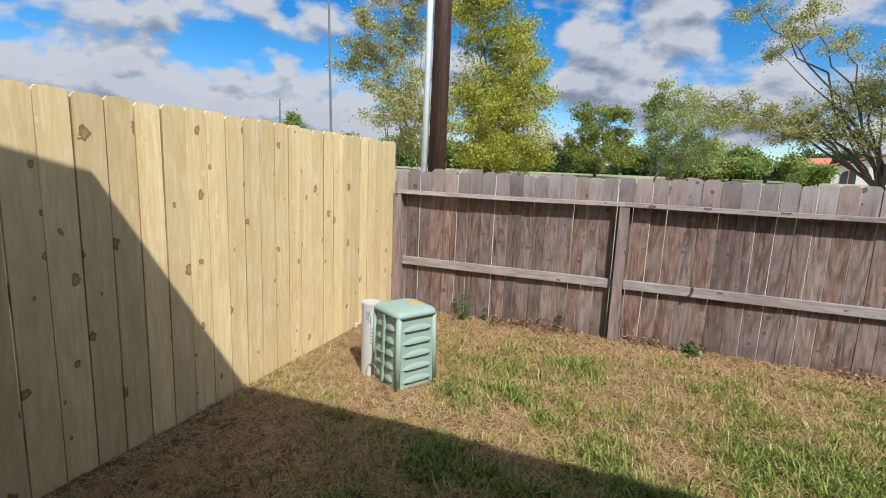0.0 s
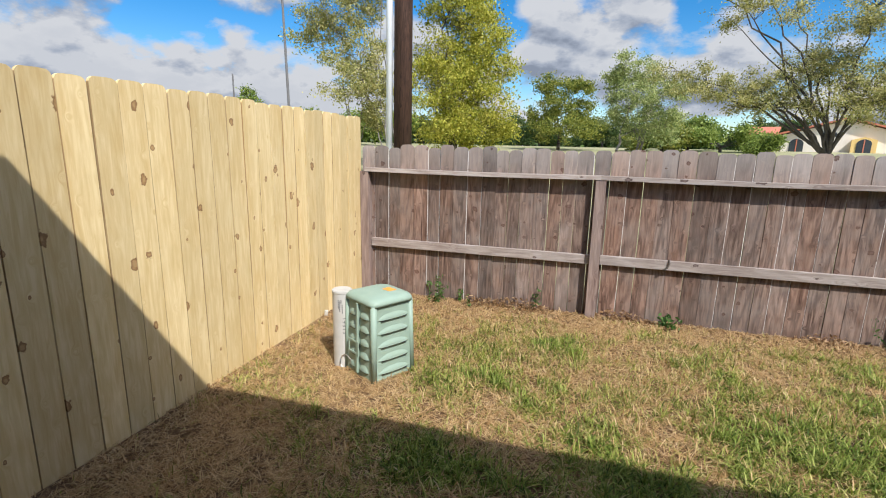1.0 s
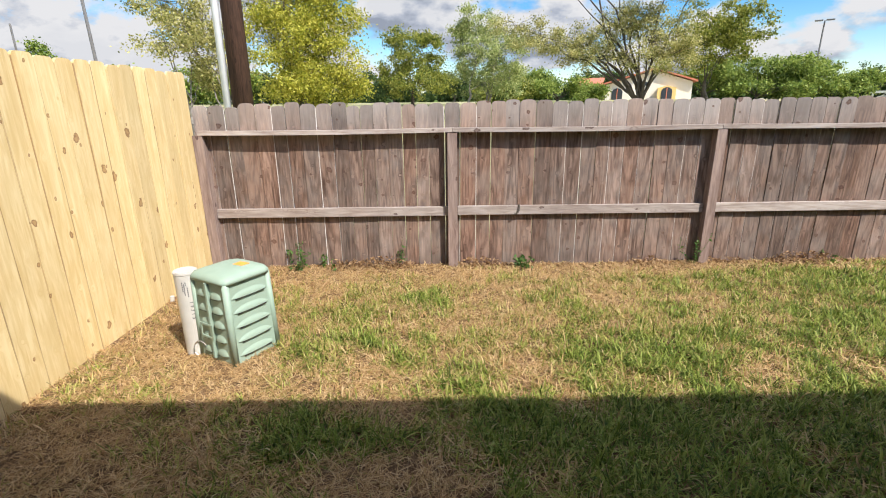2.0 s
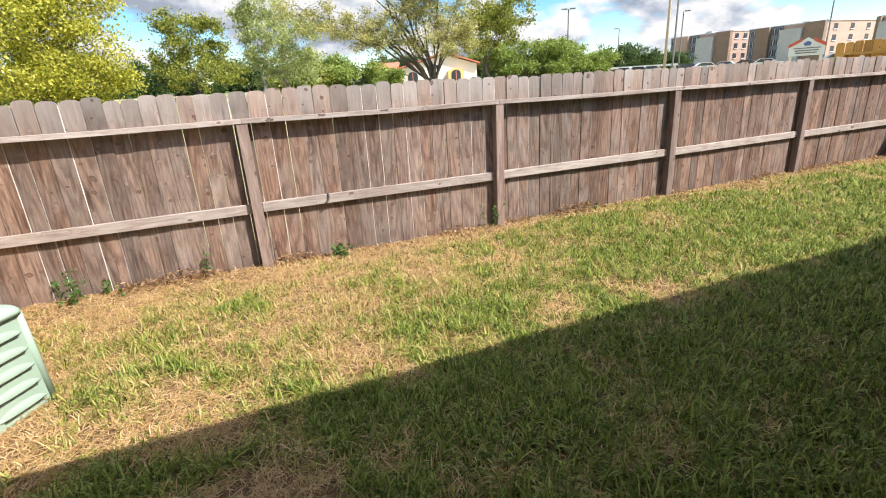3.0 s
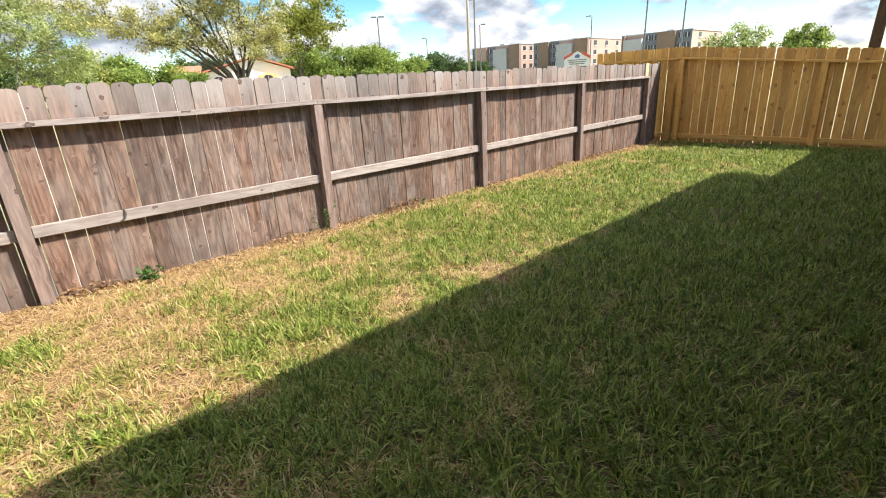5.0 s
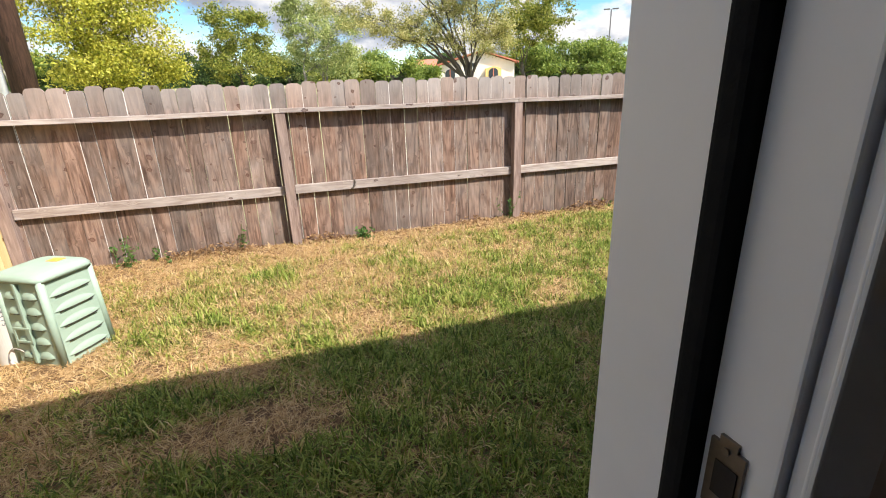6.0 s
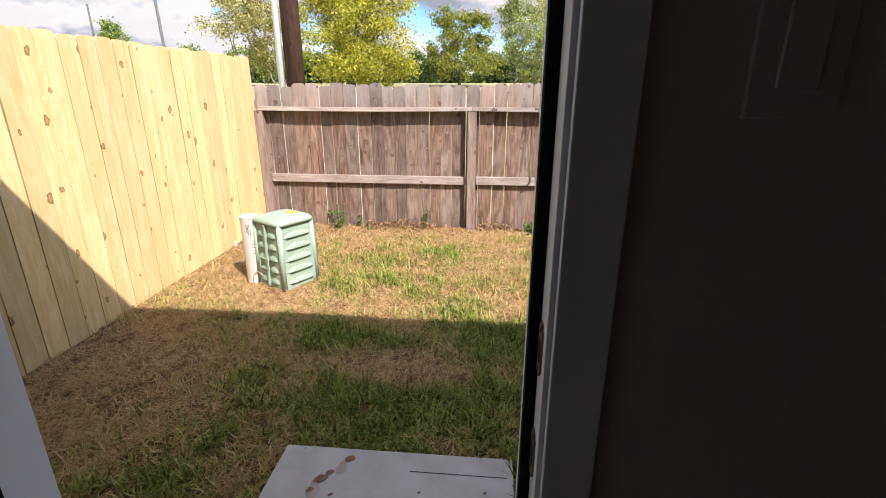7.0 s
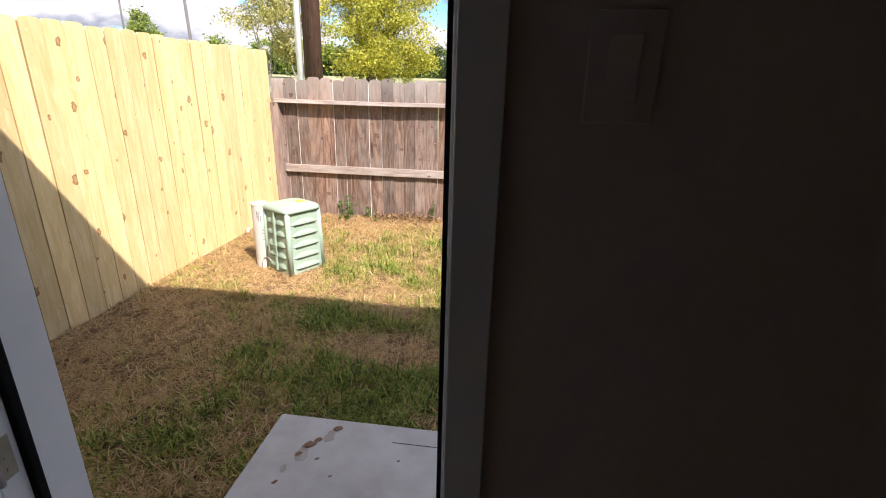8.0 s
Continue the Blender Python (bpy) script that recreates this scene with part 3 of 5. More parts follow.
# ---- fences ----
def picket_mesh(name, w, h, thick, ear, round_top, seed, slit=0.0, worn=0.0):
    """A picket with cut or rounded upper corners, slightly warped. worn: width of the chamfer painted as a light slit.
    """
    rng = random.Random(seed)
    if round_top:
        top = [(w / 2, h - ear), (w / 2 - ear * 0.25, h - ear * 0.45), (w / 2 - ear * 0.75, h - ear * 0.1), (w * 0.1, h), (-w * 0.12, h - 0.001),
               (-w / 2 + ear * 0.75, h - ear * 0.12), (-w / 2 + ear * 0.25, h - ear * 0.5), (-w / 2, h - ear * 1.05)]
    else:
        top = [(w / 2, h - ear), (w / 2 - ear * 0.9, h), (-w / 2 + ear * 0.9, h), (-w / 2, h - ear)]
    outline = [(-w / 2 + rng.uniform(0, 0.002), 0), (w / 2 - rng.uniform(0, 0.002), 0), (w / 2 - slit + rng.uniform(-0.0015, 0.001), h * 0.5)] + top + [(-w / 2 + rng.uniform(-0.001, 0.0015), h * 0.45)]
    bm = prism(outline, thick)
    if worn:
        # chamfered long edge, its pale colour painting the bright slit beside the picket
        long = [e for e in bm.edges if all(v.co.y < 1e-6 and v.co.x > w * 0.4 and v.co.z <= h - ear + 1e-4 for v in e.verts)]
        bmesh.ops.bevel(bm, geom=long, offset=worn, segments=1, affect="EDGES")
        bm.normal_update()
        for f in bm.faces:
            if f.normal.x > 0.3 and f.normal.y < -0.3 and abs(f.normal.z) < 0.4:
                f.material_index = 1
    data = bpy.data.meshes.new(name)
    bm.to_mesh(data)
    bm.free()
    return data


def pickets(fence, mats, meshes, places, seed):
    """One object a picket, on a few shared meshes. places: poses along the fence."""
    rng = random.Random(seed)
    for data in meshes:
        data.materials.append(mats)
    for m in places:
        ob = new("picket", rng.choice(meshes))
        ob.parent = fence
        ob.matrix_basis = m


def build_old_fence():
    fence = empty("fence")
    tagged(fence, "weathered grey-brown wooden picket fence with rails and posts", "fence")
    rng = random.Random(3)
    spacing = 0.1362
    kinds = ((0.136, 1.566, 0.030, 0.0), (0.146, 1.572, 0.036, 0.002), (0.122, 1.558, 0.026, 0.0), (0.139, 1.570, 0.034, 0.0015), (0.130, 1.578, 0.028, 0.0), (0.144, 1.560, 0.040, 0.001), (0.118, 1.552, 0.030, 0.001), (0.150, 1.568, 0.038, 0.0))
    meshes = [picket_mesh("old_picket", w, h, 0.016, e, True, 10 + i, slit, (0.004, 0.0, 0.005, 0.003, 0.0, 0.005, 0.0, 0.004)[i]) for i, (w, h, e, slit) in enumerate(kinds)]
    for data in meshes:
        data.materials.append(old_wood)
        data.materials.append(slit_light)
    x = 0.568 - 21 * spacing - 0.068
    while x < RIGHT - 0.05:
        k = rng.randrange(len(kinds))
        w = kinds[k][0]
        ob = new("picket", meshes[k])
        ob.parent = fence
        ob.matrix_basis = pose(x + w / 2, BACK + rng.uniform(-0.003, 0.005), -0.02 + rng.uniform(-0.010, 0.008), rng.uniform(-0.25, 0.25), rng.uniform(-0.13, 0.13), rng.uniform(-1.4, 1.4))
        x += w + rng.choice((0.0015, 0.002, 0.003, 0.004))
    posts = [-2.30, 0.0, 2.44, 4.87, 7.32, 9.70]
    for i, px in enumerate(posts):
        bm = block(-0.045, 0.045, 0, 0.088, -0.1, 1.283, 0.004)
        ob = part("post", bm, old_post, fence)
        ob.matrix_basis = pose(px, BACK - 0.0895, 0, 0, rng.uniform(-0.3, 0.3), 0)
    for a, b in zip(posts, posts[1:]):
        sag = rng.uniform(-0.010, 0.004)
        low = part("rail", block(-(b - a) / 2 + 0.048, (b - a) / 2 - 0.048, 0, 0.038, -0.043, 0.043, 0.004), old_rail, fence)
        low.matrix_basis = pose((a + b) / 2, BACK - 0.041, 0.548, 0, rng.uniform(-0.4, 0.4), 0)
        span = b - a - 0.004
        top = block(-span / 2, span / 2, 0, 0.092, -0.019, 0.019)
        bmesh.ops.bisect_plane(top, geom=top.verts[:] + top.edges[:] + top.faces[:], plane_co=(-span / 4, 0, 0), plane_no=(1, 0, 0))
        bmesh.ops.bisect_plane(top, geom=top.verts[:] + top.edges[:] + top.faces[:], plane_co=(0, 0, 0), plane_no=(1, 0, 0))
        bmesh.ops.bisect_plane(top, geom=top.verts[:] + top.edges[:] + top.faces[:], plane_co=(span / 4, 0, 0), plane_no=(1, 0, 0))
        for v in top.verts:
            v.co.z += sag * math.cos(math.pi * v.co.x / span)
        ob = part("rail", top, old_rail, fence)
        ob.matrix_basis = pose((a + b) / 2, BACK - 0.0945, 1.303, 0, 0, 0)
    # a pale new board patched in at the far end
    patch = part("patch_board", block(-0.06, 0.06, 0, 0.014, 1.31, 1.555, 0.002), new_wood, fence, "pale new patch board")
    patch.matrix_basis = pose(9.72, BACK - 0.017, 0)


build_old_fence()


def build_left_fence():
    fence = empty("fence", LEFT, 0, 0)
    tagged(fence, "new yellow pine privacy fence with dog-eared boards", "fence")
    rng = random.Random(8)
    spacing = 0.1468
    meshes = [picket_mesh("pine_picket", spacing - g, h, 0.016, e, True, 30 + i) for i, (g, h, e) in enumerate(
        ((0.004, 1.83, 0.028), (0.006, 1.835, 0.025), (0.009, 1.828, 0.03), (0.005, 1.838, 0.027)))]
    y, places = 2.142 + 16.5 * spacing, []
    while y > -3.2:
        places.append(pose(rng.uniform(-0.0022, 0.0022), y + rng.uniform(-0.001, 0.001), -0.012 + rng.uniform(-0.008, 0.005), 0, 0, 90 + rng.uniform(-0.9, 0.9)) @ pose(0, 0, 0, rng.uniform(-0.12, 0.12), rng.uniform(-0.12, 0.12), 0))
        y -= spacing
    pickets(fence, new_wood, meshes, places, 9)
    for z in (0.3, 0.95, 1.6):
        part("rail", block(-0.055, -0.0175, -3.2, BACK - 0.1, z - 0.043, z + 0.043, 0.003), new_wood, fence)
    for y in (-2.9, -0.45, 2.0, 4.4):
        part("post", block(-0.145, -0.0565, y - 0.045, y + 0.045, -0.1, 1.75, 0.003), new_wood, fence)


build_left_fence()


def build_right_fence():
    fence = empty("fence", RIGHT, 0, 0)
    tagged(fence, "golden new pine fence with posts and rails facing the lawn", "fence")
    rng = random.Random(12)
    spacing = 0.1435

    def drop(y):
        return -0.085 * max(0.0, 4.4 - y)
    meshes = [picket_mesh("gold_picket", 0.140 - g, h, 0.016, e, True, 50 + i) for i, (g, h, e) in enumerate(((0.0, 1.85, 0.026), (0.003, 1.845, 0.03), (0.006, 1.855, 0.024)))]
    y, places = 6.1, []
    while y > -3.0:
        places.append(pose(0.093 + rng.uniform(-0.001, 0.002), y, -0.02 + drop(y) + rng.uniform(-0.01, 0.006), 0, 0, -90 + rng.uniform(-0.8, 0.8)) @ pose(0, 0, 0, 0, rng.uniform(-0.25, 0.25), 0))
        y -= spacing
    pickets(fence, gold_wood, meshes, places, 13)
    posts = [6.0, 4.28, 1.98, -0.45, -2.9]
    for y in posts:
        part("post", block(0.0, 0.0885, y - 0.045, y + 0.045, -0.1, 1.60 + drop(y), 0.003), gold_wood, fence)
    for a, b in zip(posts, posts[1:]):
        for z in (0.12, 1.62):
            lo, hi = b + 0.047, a - 0.047
            if z > 1:
                lo, hi = b + 0.001, a - 0.001
            bm = block(0.0525 if z < 1 else -0.002, 0.091, lo, hi, z - (0.043 if z < 1 else 0.018), z + (0.043 if z < 1 else 0.019), 0.003)
            for v in bm.verts:
                v.co.z += drop(v.co.y) if z > 1 else 0.0
            part("rail", bm, gold_rail, fence)
    part("corner_board", block(-0.02, -0.003, 4.38, 4.50, -0.05, 1.15, 0.002), gold_wood, fence)


build_right_fence()


# ---- utility pedestal and pipe ----
def build_pedestal():
    box = empty("utility_pedestal", -1.43, 3.0, 0, -31)
    tagged(box, "pale green plastic utility pedestal with louvred sides", "utility box")
    w0, d0, w1, d1, h = 0.172, 0.168, 0.160, 0.157, 0.525

    def loop(bm, w, d, z, r):
        pts = []
        for cx, cy, a0 in ((1, 1, 0), (-1, 1, 90), (-1, -1, 180), (1, -1, 270)):
            for k in range(4):
                a = radians(a0 + 30 * k)
                pts.append(bm.verts.new((cx * (w - r) + r * math.cos(a), cy * (d - r) + r * math.sin(a), z)))
        return pts

    def skin(bm, loops):
        for a, b in zip(loops, loops[1:]):
            for i in range(len(a)):
                j = (i + 1) % len(a)
                bm.faces.new((a[i], a[j], b[j], b[i]))
        bm.faces.new(loops[0][::-1]), bm.faces.new(loops[-1])

    bm = bmesh.new()
    skin(bm, [loop(bm, w0, d0, -0.05, 0.022), loop(bm, w0, d0, 0.0, 0.022), loop(bm, w1, d1, h, 0.022)])
    part("body", bm, green_plastic, box)
    bm = bmesh.new()
    skin(bm, [loop(bm, w1 + 0.006, d1 + 0.006, h - 0.004, 0.04), loop(bm, w1 + 0.017, d1 + 0.017, h - 0.007, 0.045), loop(bm, w1 + 0.019, d1 + 0.019, h + 0.014, 0.06), loop(bm, w1 + 0.010, d1 + 0.010, h + 0.032, 0.07),
              loop(bm, w1 - 0.020, d1 - 0.020, h + 0.043, 0.06), loop(bm, w1 - 0.08, d1 - 0.08, h + 0.050, 0.04)])
    lid = part("lid", bm, green_plastic, box, smooth=True)
    part("sticker", block(0.0, 0.075, 0.03, 0.09, h + 0.0475, h + 0.0525), orange_paint, lid, "orange sticker patch").rotation_euler = (0, 0, 0.1)
    part("lid_seam", block(-0.11, 0.02, -0.113, -0.110, h + 0.0405, h + 0.0435), dark_hole, lid)

    def louvre(length):
        """A pressed louvre: a sloping hood, open below, tapering in at both ends."""
        bm = bmesh.new()
        rows, n = [], 8
        for k in range(n + 1):
            t = -1 + 2 * k / n
            swell = max(0.0, 1 - abs(t) ** 3.0)
            x, out = t * length / 2, 0.019 * swell
            rows.append([bm.verts.new(p) for p in ((x, 0.001, 0.006 + 0.040 * swell), (x, -out * 0.45, 0.004 + 0.024 * swell), (x, -out, 0.004), (x, -out * 0.85, 0.0), (x, 0.001, 0.0))])
        for a, b in zip(rows, rows[1:]):
            for j in range(4):
                bm.faces.new((a[j], a[j + 1], b[j + 1], b[j]))
        bmesh.ops.remove_doubles(bm, verts=bm.verts, dist=1e-5)
        bmesh.ops.recalc_face_normals(bm, faces=bm.faces)
        return bm

    lean_x = math.degrees(math.atan((w0 - w1) / h))
    lean_y = math.degrees(math.atan((d0 - d1) / h))
    for k in range(5):
        z = 0.05 + k * 0.093
        for turn, reach, lean, spans in ((90, w0 - (w0 - w1) * z / h, lean_x, ((0.0, 0.245),)), (-90, w0 - (w0 - w1) * z / h, lean_x, ((0.0, 0.245),)),
                                         (0, d0 - (d0 - d1) * z / h, lean_y, ((-0.064, 0.10), (0.062, 0.105))), (180, d0 - (d0 - d1) * z / h, lean_y, ((0.0, 0.245),))):
            for mid, span in spans:
                slot = part("louvre", louvre(span * 1.08), green_plastic, box, smooth=True)
                slot.matrix_basis = pose(0, 0, z, 0, 0, turn) @ pose(mid, -reach + 0.001, 0, -lean, 0, 0)
                # near-black strip paints the shade under each hood on the two near sides
                if turn in (0, 90):
                    shade = part("vent_slot", block(-span / 2 + 0.020, span / 2 - 0.020, -0.0150, -0.001, -0.0030, 0.001), dark_hole, slot)
                    shade.matrix_basis = Matrix()
    # corner pilaster and the raised rib and latch of the front
    for sx, sy in ((1, -1), (-1, -1), (1, 1), (-1, 1)):
        p, q = (sx * (w0 - 0.010), sy * (d0 - 0.010), 0.0), (sx * (w1 - 0.010), sy * (d1 - 0.010), h)
        part("corner_rib", rod(p, q, 0.021, 0.021, 12), green_plastic, box, smooth=True)
    rib = part("front_rib", block(-0.016, 0.004, -0.022, 0, 0.02, h - 0.01, 0.004), green_plastic, box)
    rib.matrix_basis = pose(0, -d0 + 0.002, 0, -lean_y, 0, 0)
    latch = part("latch_frame", block(-0.105, 0.018, -0.024, -0.018, 0.150, 0.166, 0.003, block(-0.105, 0.018, -0.024, -0.018, 0.232, 0.248, 0.003, block(-0.105, -0.090, -0.024, -0.018, 0.162, 0.236, 0.003, block(0.003, 0.018, -0.024, -0.018, 0.162, 0.236, 0.003)))), green_plastic, box)
    latch.matrix_basis = pose(0, -d0 + 0.002, 0, -lean_y, 0, 0)


build_pedestal()


def build_pipe():
    pipe = empty("standpipe", -1.705, 2.99, 0)
    tagged(pipe, "white plastic standpipe with a flat cap and printed marking", "pipe")
    part("tube", rod((0, 0, -0.08), (0, 0, 0.535), 0.068, 0.068, 40), pvc, pipe, smooth=False)
    cap = bmesh.new()
    rod((0, 0, 0.532), (0, 0, 0.556), 0.0705, 0.0705, 40, cap)
    bmesh.ops.bevel(cap, geom=[e for e in cap.edges if abs(e.verts[0].co.z - e.verts[1].co.z) < 1e-5 and e.verts[0].co.z > 0.53], offset=0.005, segments=2, affect="EDGES")
    part("cap", cap, pvc, pipe, "white plastic cap")
    # printed characters run down the pipe
    face = -75
    for i, ch in enumerate("19315"):
        cu = bpy.data.curves.new("marking", "FONT")
        cu.body, cu.size, cu.extrude, cu.align_x, cu.align_y = ch, 0.036, 0.0004, "CENTER", "CENTER"
        ob = mesh_ob("marking", cu, ink, pipe)
        ob.matrix_basis = pose(0, 0, 0.36 - i * 0.026, 0, 0, face + 22) @ pose(0.0687, 0, 0, 90, 0, 90) @ pose(0, 0, 0, 0, 0, -90)
    for row, (a, top, bot) in enumerate(((-10, 0.495, 0.43), (-2, 0.485, 0.41), (6, 0.495, 0.47), (12, 0.46, 0.40))):
        z = top
        while z > bot:
            mark = part("print_bar", block(0.0680, 0.0690, -0.003, 0.003, z - 0.009, z), ink, pipe)
            mark.matrix_basis = pose(0, 0, 0, 0, 0, face + a)
            z -= 0.013
    wire = [(0.05 + 0.045 * math.cos(a) - 0.02, -0.075 - 0.01 * math.sin(2 * a), 0.055 + 0.05 * math.sin(a)) for a in np.linspace(-1.3, 4.6, 14)]
    wire += [(-0.01, -0.08, 0.0), (-0.03, -0.085, -0.02)]
    ob = tagged(part("wire_loop", bent(wire, 0.0035), steel), "loop of loose grey wire by the pipe", "wire")
    ob.matrix_world = pose(-1.675, 2.99, 0.0)


build_pipe()


# ---- poles ----
def at(az, d):
    a = radians(az)
    return d * math.sin(a), d * math.cos(a)


def build_poles():
    pole = empty("utility_pole", -3.67, 9.15, -0.1)
    tagged(pole, "dark brown treated wooden utility pole with a white conduit", "utility pole")
    part("shaft", rod((0, 0, -0.5), (0.05, 0, 11.5), 0.185, 0.15, 20), creosote, pole, smooth=True)
    part("conduit", rod((-0.235, -0.11, -0.5), (-0.19, -0.10, 10.5), 0.062, 0.062, 14), galvanised, pole, "white conduit pipe", True)
    x, y = at(82.6, 21)
    far = empty("utility_pole", x, y, land(x, y))
    tagged(far, "dark wooden utility pole beyond the golden fence", "utility pole")
    part("shaft", rod((0, 0, -0.5), (0.3, -0.25, 10.5), 0.16, 0.12, 14), creosote, far, smooth=True)
    x, y = at(46.1, 50)
    pale = empty("utility_pole", x, y, land(x, y))
    tagged(pale, "tall pale wooden utility pole in the distance", "utility pole")
    part("shaft", rod((0, 0, -0.5), (0.1, 0, 14), 0.13, 0.10, 12), pale_pole, pale, smooth=True)


build_poles()


def build_street_lamps():
    def lamp(az, d, h, arms, lean=0.0):
        x, y = at(az, d)
        post = empty("street_lamp", x, y, land(x, y) - 0.1, -az)
        tagged(post, "tall thin grey car park lamp post", "street lamp", "car park lamps")
        part("pole", rod((0, 0, 0), (lean, 0, h), 0.12, 0.08, 8), lamp_metal, post)
        part("base", rod((0, 0, 0), (0, 0, 0.7), 0.28, 0.28, 10), concrete, post)
        for s in arms:
            part("head", block(min(s * 0.15, s * 1.0) + lean, max(s * 0.15, s * 1.0) + lean, -0.18, 0.18, h - 0.02, h + 0.14, 0.03), lamp_metal, post)
        return post
    lamp(36.4, 80, 9.9, (-1, 1)), lamp(41.6, 115, 9.6, (-1,)), lamp(46.9, 66, 9.9, (-1, 1)), lamp(47.5, 96, 9.8, (1,))
    lamp(59.3, 96, 9.8, (-1,)), lamp(64.5, 68, 9.8, (1,), 0.1), lamp(68.0, 72, 9.8, (1,), 0.1), lamp(-33.9, 44, 15.5, (-1,), -0.3), lamp(-39.5, 62, 7.6, ())


build_street_lamps()


# ---- trees ----
def tree(az, d, masses, clumps, leaves, clump_r, leaf_size, leaf_mat, bark_mat, seed, label, trunk_r=0.2, fork=1.5, stems=1, bare=0.1):
    """A tree: stems that fork into a limb for each mass of the crown, twigs to clumps, and leaves round the clumps.
    masses: (across, height, half breadth, half height) of the crown's lobes; leaves: for each clump."""
    rng = np.random.default_rng(seed)
    x, y = at(az, d)
    thing = empty("tree", x, y, land(x, y) - 0.15)
    tagged(thing, label, "tree")
    a = radians(az)
    right, away = Vector((math.cos(a), -math.sin(a), 0)), Vector((math.sin(a), math.cos(a), 0))
    verts, faces = [], []

    def tube(p, q, r0, r1, n):
        axis = (q - p).normalized()
        side = axis.orthogonal().normalized()
        up = axis.cross(side)
        i = len(verts)
        for c, r in ((p, r0), (q, r1)):
            for k in range(n):
                t = 2 * math.pi * k / n
                verts.append(tuple(c + side * (r * math.cos(t)) + up * (r * math.sin(t))))
        for k in range(n):
            j = (k + 1) % n
            faces.append((i + k, i + j, i + n + j, i + n + k))

    def limb(p, q, r0, r1, n, steps, wild, lift):
        """A crooked tapering branch from p to q, bowed upwards; gives its points."""
        out, size = [p], (q - p).length
        for k in range(1, steps + 1):
            t = k / steps
            c = p.lerp(q, t) + Vector((0, 0, lift * size * math.sin(math.pi * t)))
            if k < steps:
                c += Vector(rng.normal(0, wild * size / steps, 3))
            tube(out[-1], c, r0 + (r1 - r0) * (k - 1) / steps, r0 + (r1 - r0) * t, n)
            out.append(c)
        return out

    trunks = []
    for k in range(stems):
        foot = right * (rng.normal(0, 0.5) if stems > 1 else 0.0)
        top = foot * 1.2 + right * rng.normal(0, 0.08 * fork) + Vector((0, 0, fork))
        trunks.append(limb(foot - Vector((0, 0, 0.1)), top, trunk_r, trunk_r * 0.75, 9, 4, 0.12, 0.0))
    centres, power = [], []
    area = sum(m[2] * m[3] for m in masses)
    for i, (u, z, ru, rz) in enumerate(masses):
        trunk = trunks[i % stems]
        start = trunk[-1] if rng.random() < 0.6 else trunk[-2]
        c = right * u + away * rng.normal(0, 0.45 * ru) + Vector((0, 0, z))
        r = trunk_r * (0.17 + 0.12 * min(1.0, ru / 2))
        way = limb(start, c, r, r * 0.22, 6, 8, 0.13, 0.08)
        for _ in range(max(3, round(clumps * ru * rz / area))):
            v = rng.normal(0, 1, 3)
            v *= 1.15 * rng.random() ** 0.4 / np.linalg.norm(v)
            p = c + right * (v[0] * ru) + away * (v[1] * ru) + Vector((0, 0, v[2] * rz))
            root = min(way[3:], key=lambda w: (w - p).length + 0.6 * max(0.0, w.z - p.z))
            limb(root, p, max(0.012, r * 0.22), 0.006, 3, 3, 0.25, 0.04)
            centres.append(p)
            power.append(0.12 if rng.random() < bare else 0.5 + rng.random())
    data = bpy.data.meshes.new("trunk")
    data.from_pydata(verts, [], faces)
    mesh_ob("trunk", data, bark_mat, thing)
    pts, power = np.array(centres), np.array(power)
    n = leaves * len(pts)
    who = rng.choice(len(pts), n, p=power / power.sum())
    c = pts[who] + rng.normal(0, 1, (n, 3)) * np.array([1, 1, 0.7]) * clump_r * (0.45 + 0.55 * rng.random((n, 1)))
    c[:, 2] = np.maximum(c[:, 2], 0.3)
    a = rng.normal(0, 1, (n, 3))
    a /= np.linalg.norm(a, axis=1, keepdims=True)
    b = np.cross(a, rng.normal(0, 1, (n, 3)))
    b /= np.linalg.norm(b, axis=1, keepdims=True)
    s = leaf_size * (0.6 + 0.8 * rng.random((n, 1)))
    quad = np.stack([c - a * s, c + b * s * 0.5, c + a * s, c - b * s * 0.5], 1).reshape(-1, 3)
    fast_mesh("crown", quad, np.arange(n * 4).reshape(-1, 4), leaf_mat, thing)
    return thing


def dome(height, width, seed):
    """Lobes of a broad, dense crown that comes down to the ground."""
    rng = random.Random(seed)
    out = []
    for k in range(9):
        u = rng.uniform(-0.42, 0.42) * width
        top = height * (1 - 0.9 * (u / width) ** 2 * 2)
        out.append((u, top * rng.uniform(0.3, 0.85), width * rng.uniform(0.12, 0.2), height * rng.uniform(0.12, 0.18)))
    return out


def fast_mesh(name, verts, quads, mat, parent=None, tris=None):
    data = bpy.data.meshes.new(name)
    data.vertices.add(len(verts))
    data.vertices.foreach_set("co", np.ascontiguousarray(verts, dtype=np.float32).ravel())
    loops = quads.ravel() if tris is None else np.concatenate([quads.ravel(), tris.ravel()])
    starts = np.arange(len(quads)) * 4
    totals = np.full(len(quads), 4)
    if tris is not None:
        starts = np.concatenate([starts, len(quads) * 4 + np.arange(len(tris)) * 3])
        totals = np.concatenate([totals, np.full(len(tris), 3)])
    data.loops.add(len(loops))
    data.loops.foreach_set("vertex_index", loops.astype(np.int32))
    data.polygons.add(len(starts))
    data.polygons.foreach_set("loop_start", starts.astype(np.int32))
    data.update(calc_edges=True)
    return mesh_ob(name, data, mat, parent)


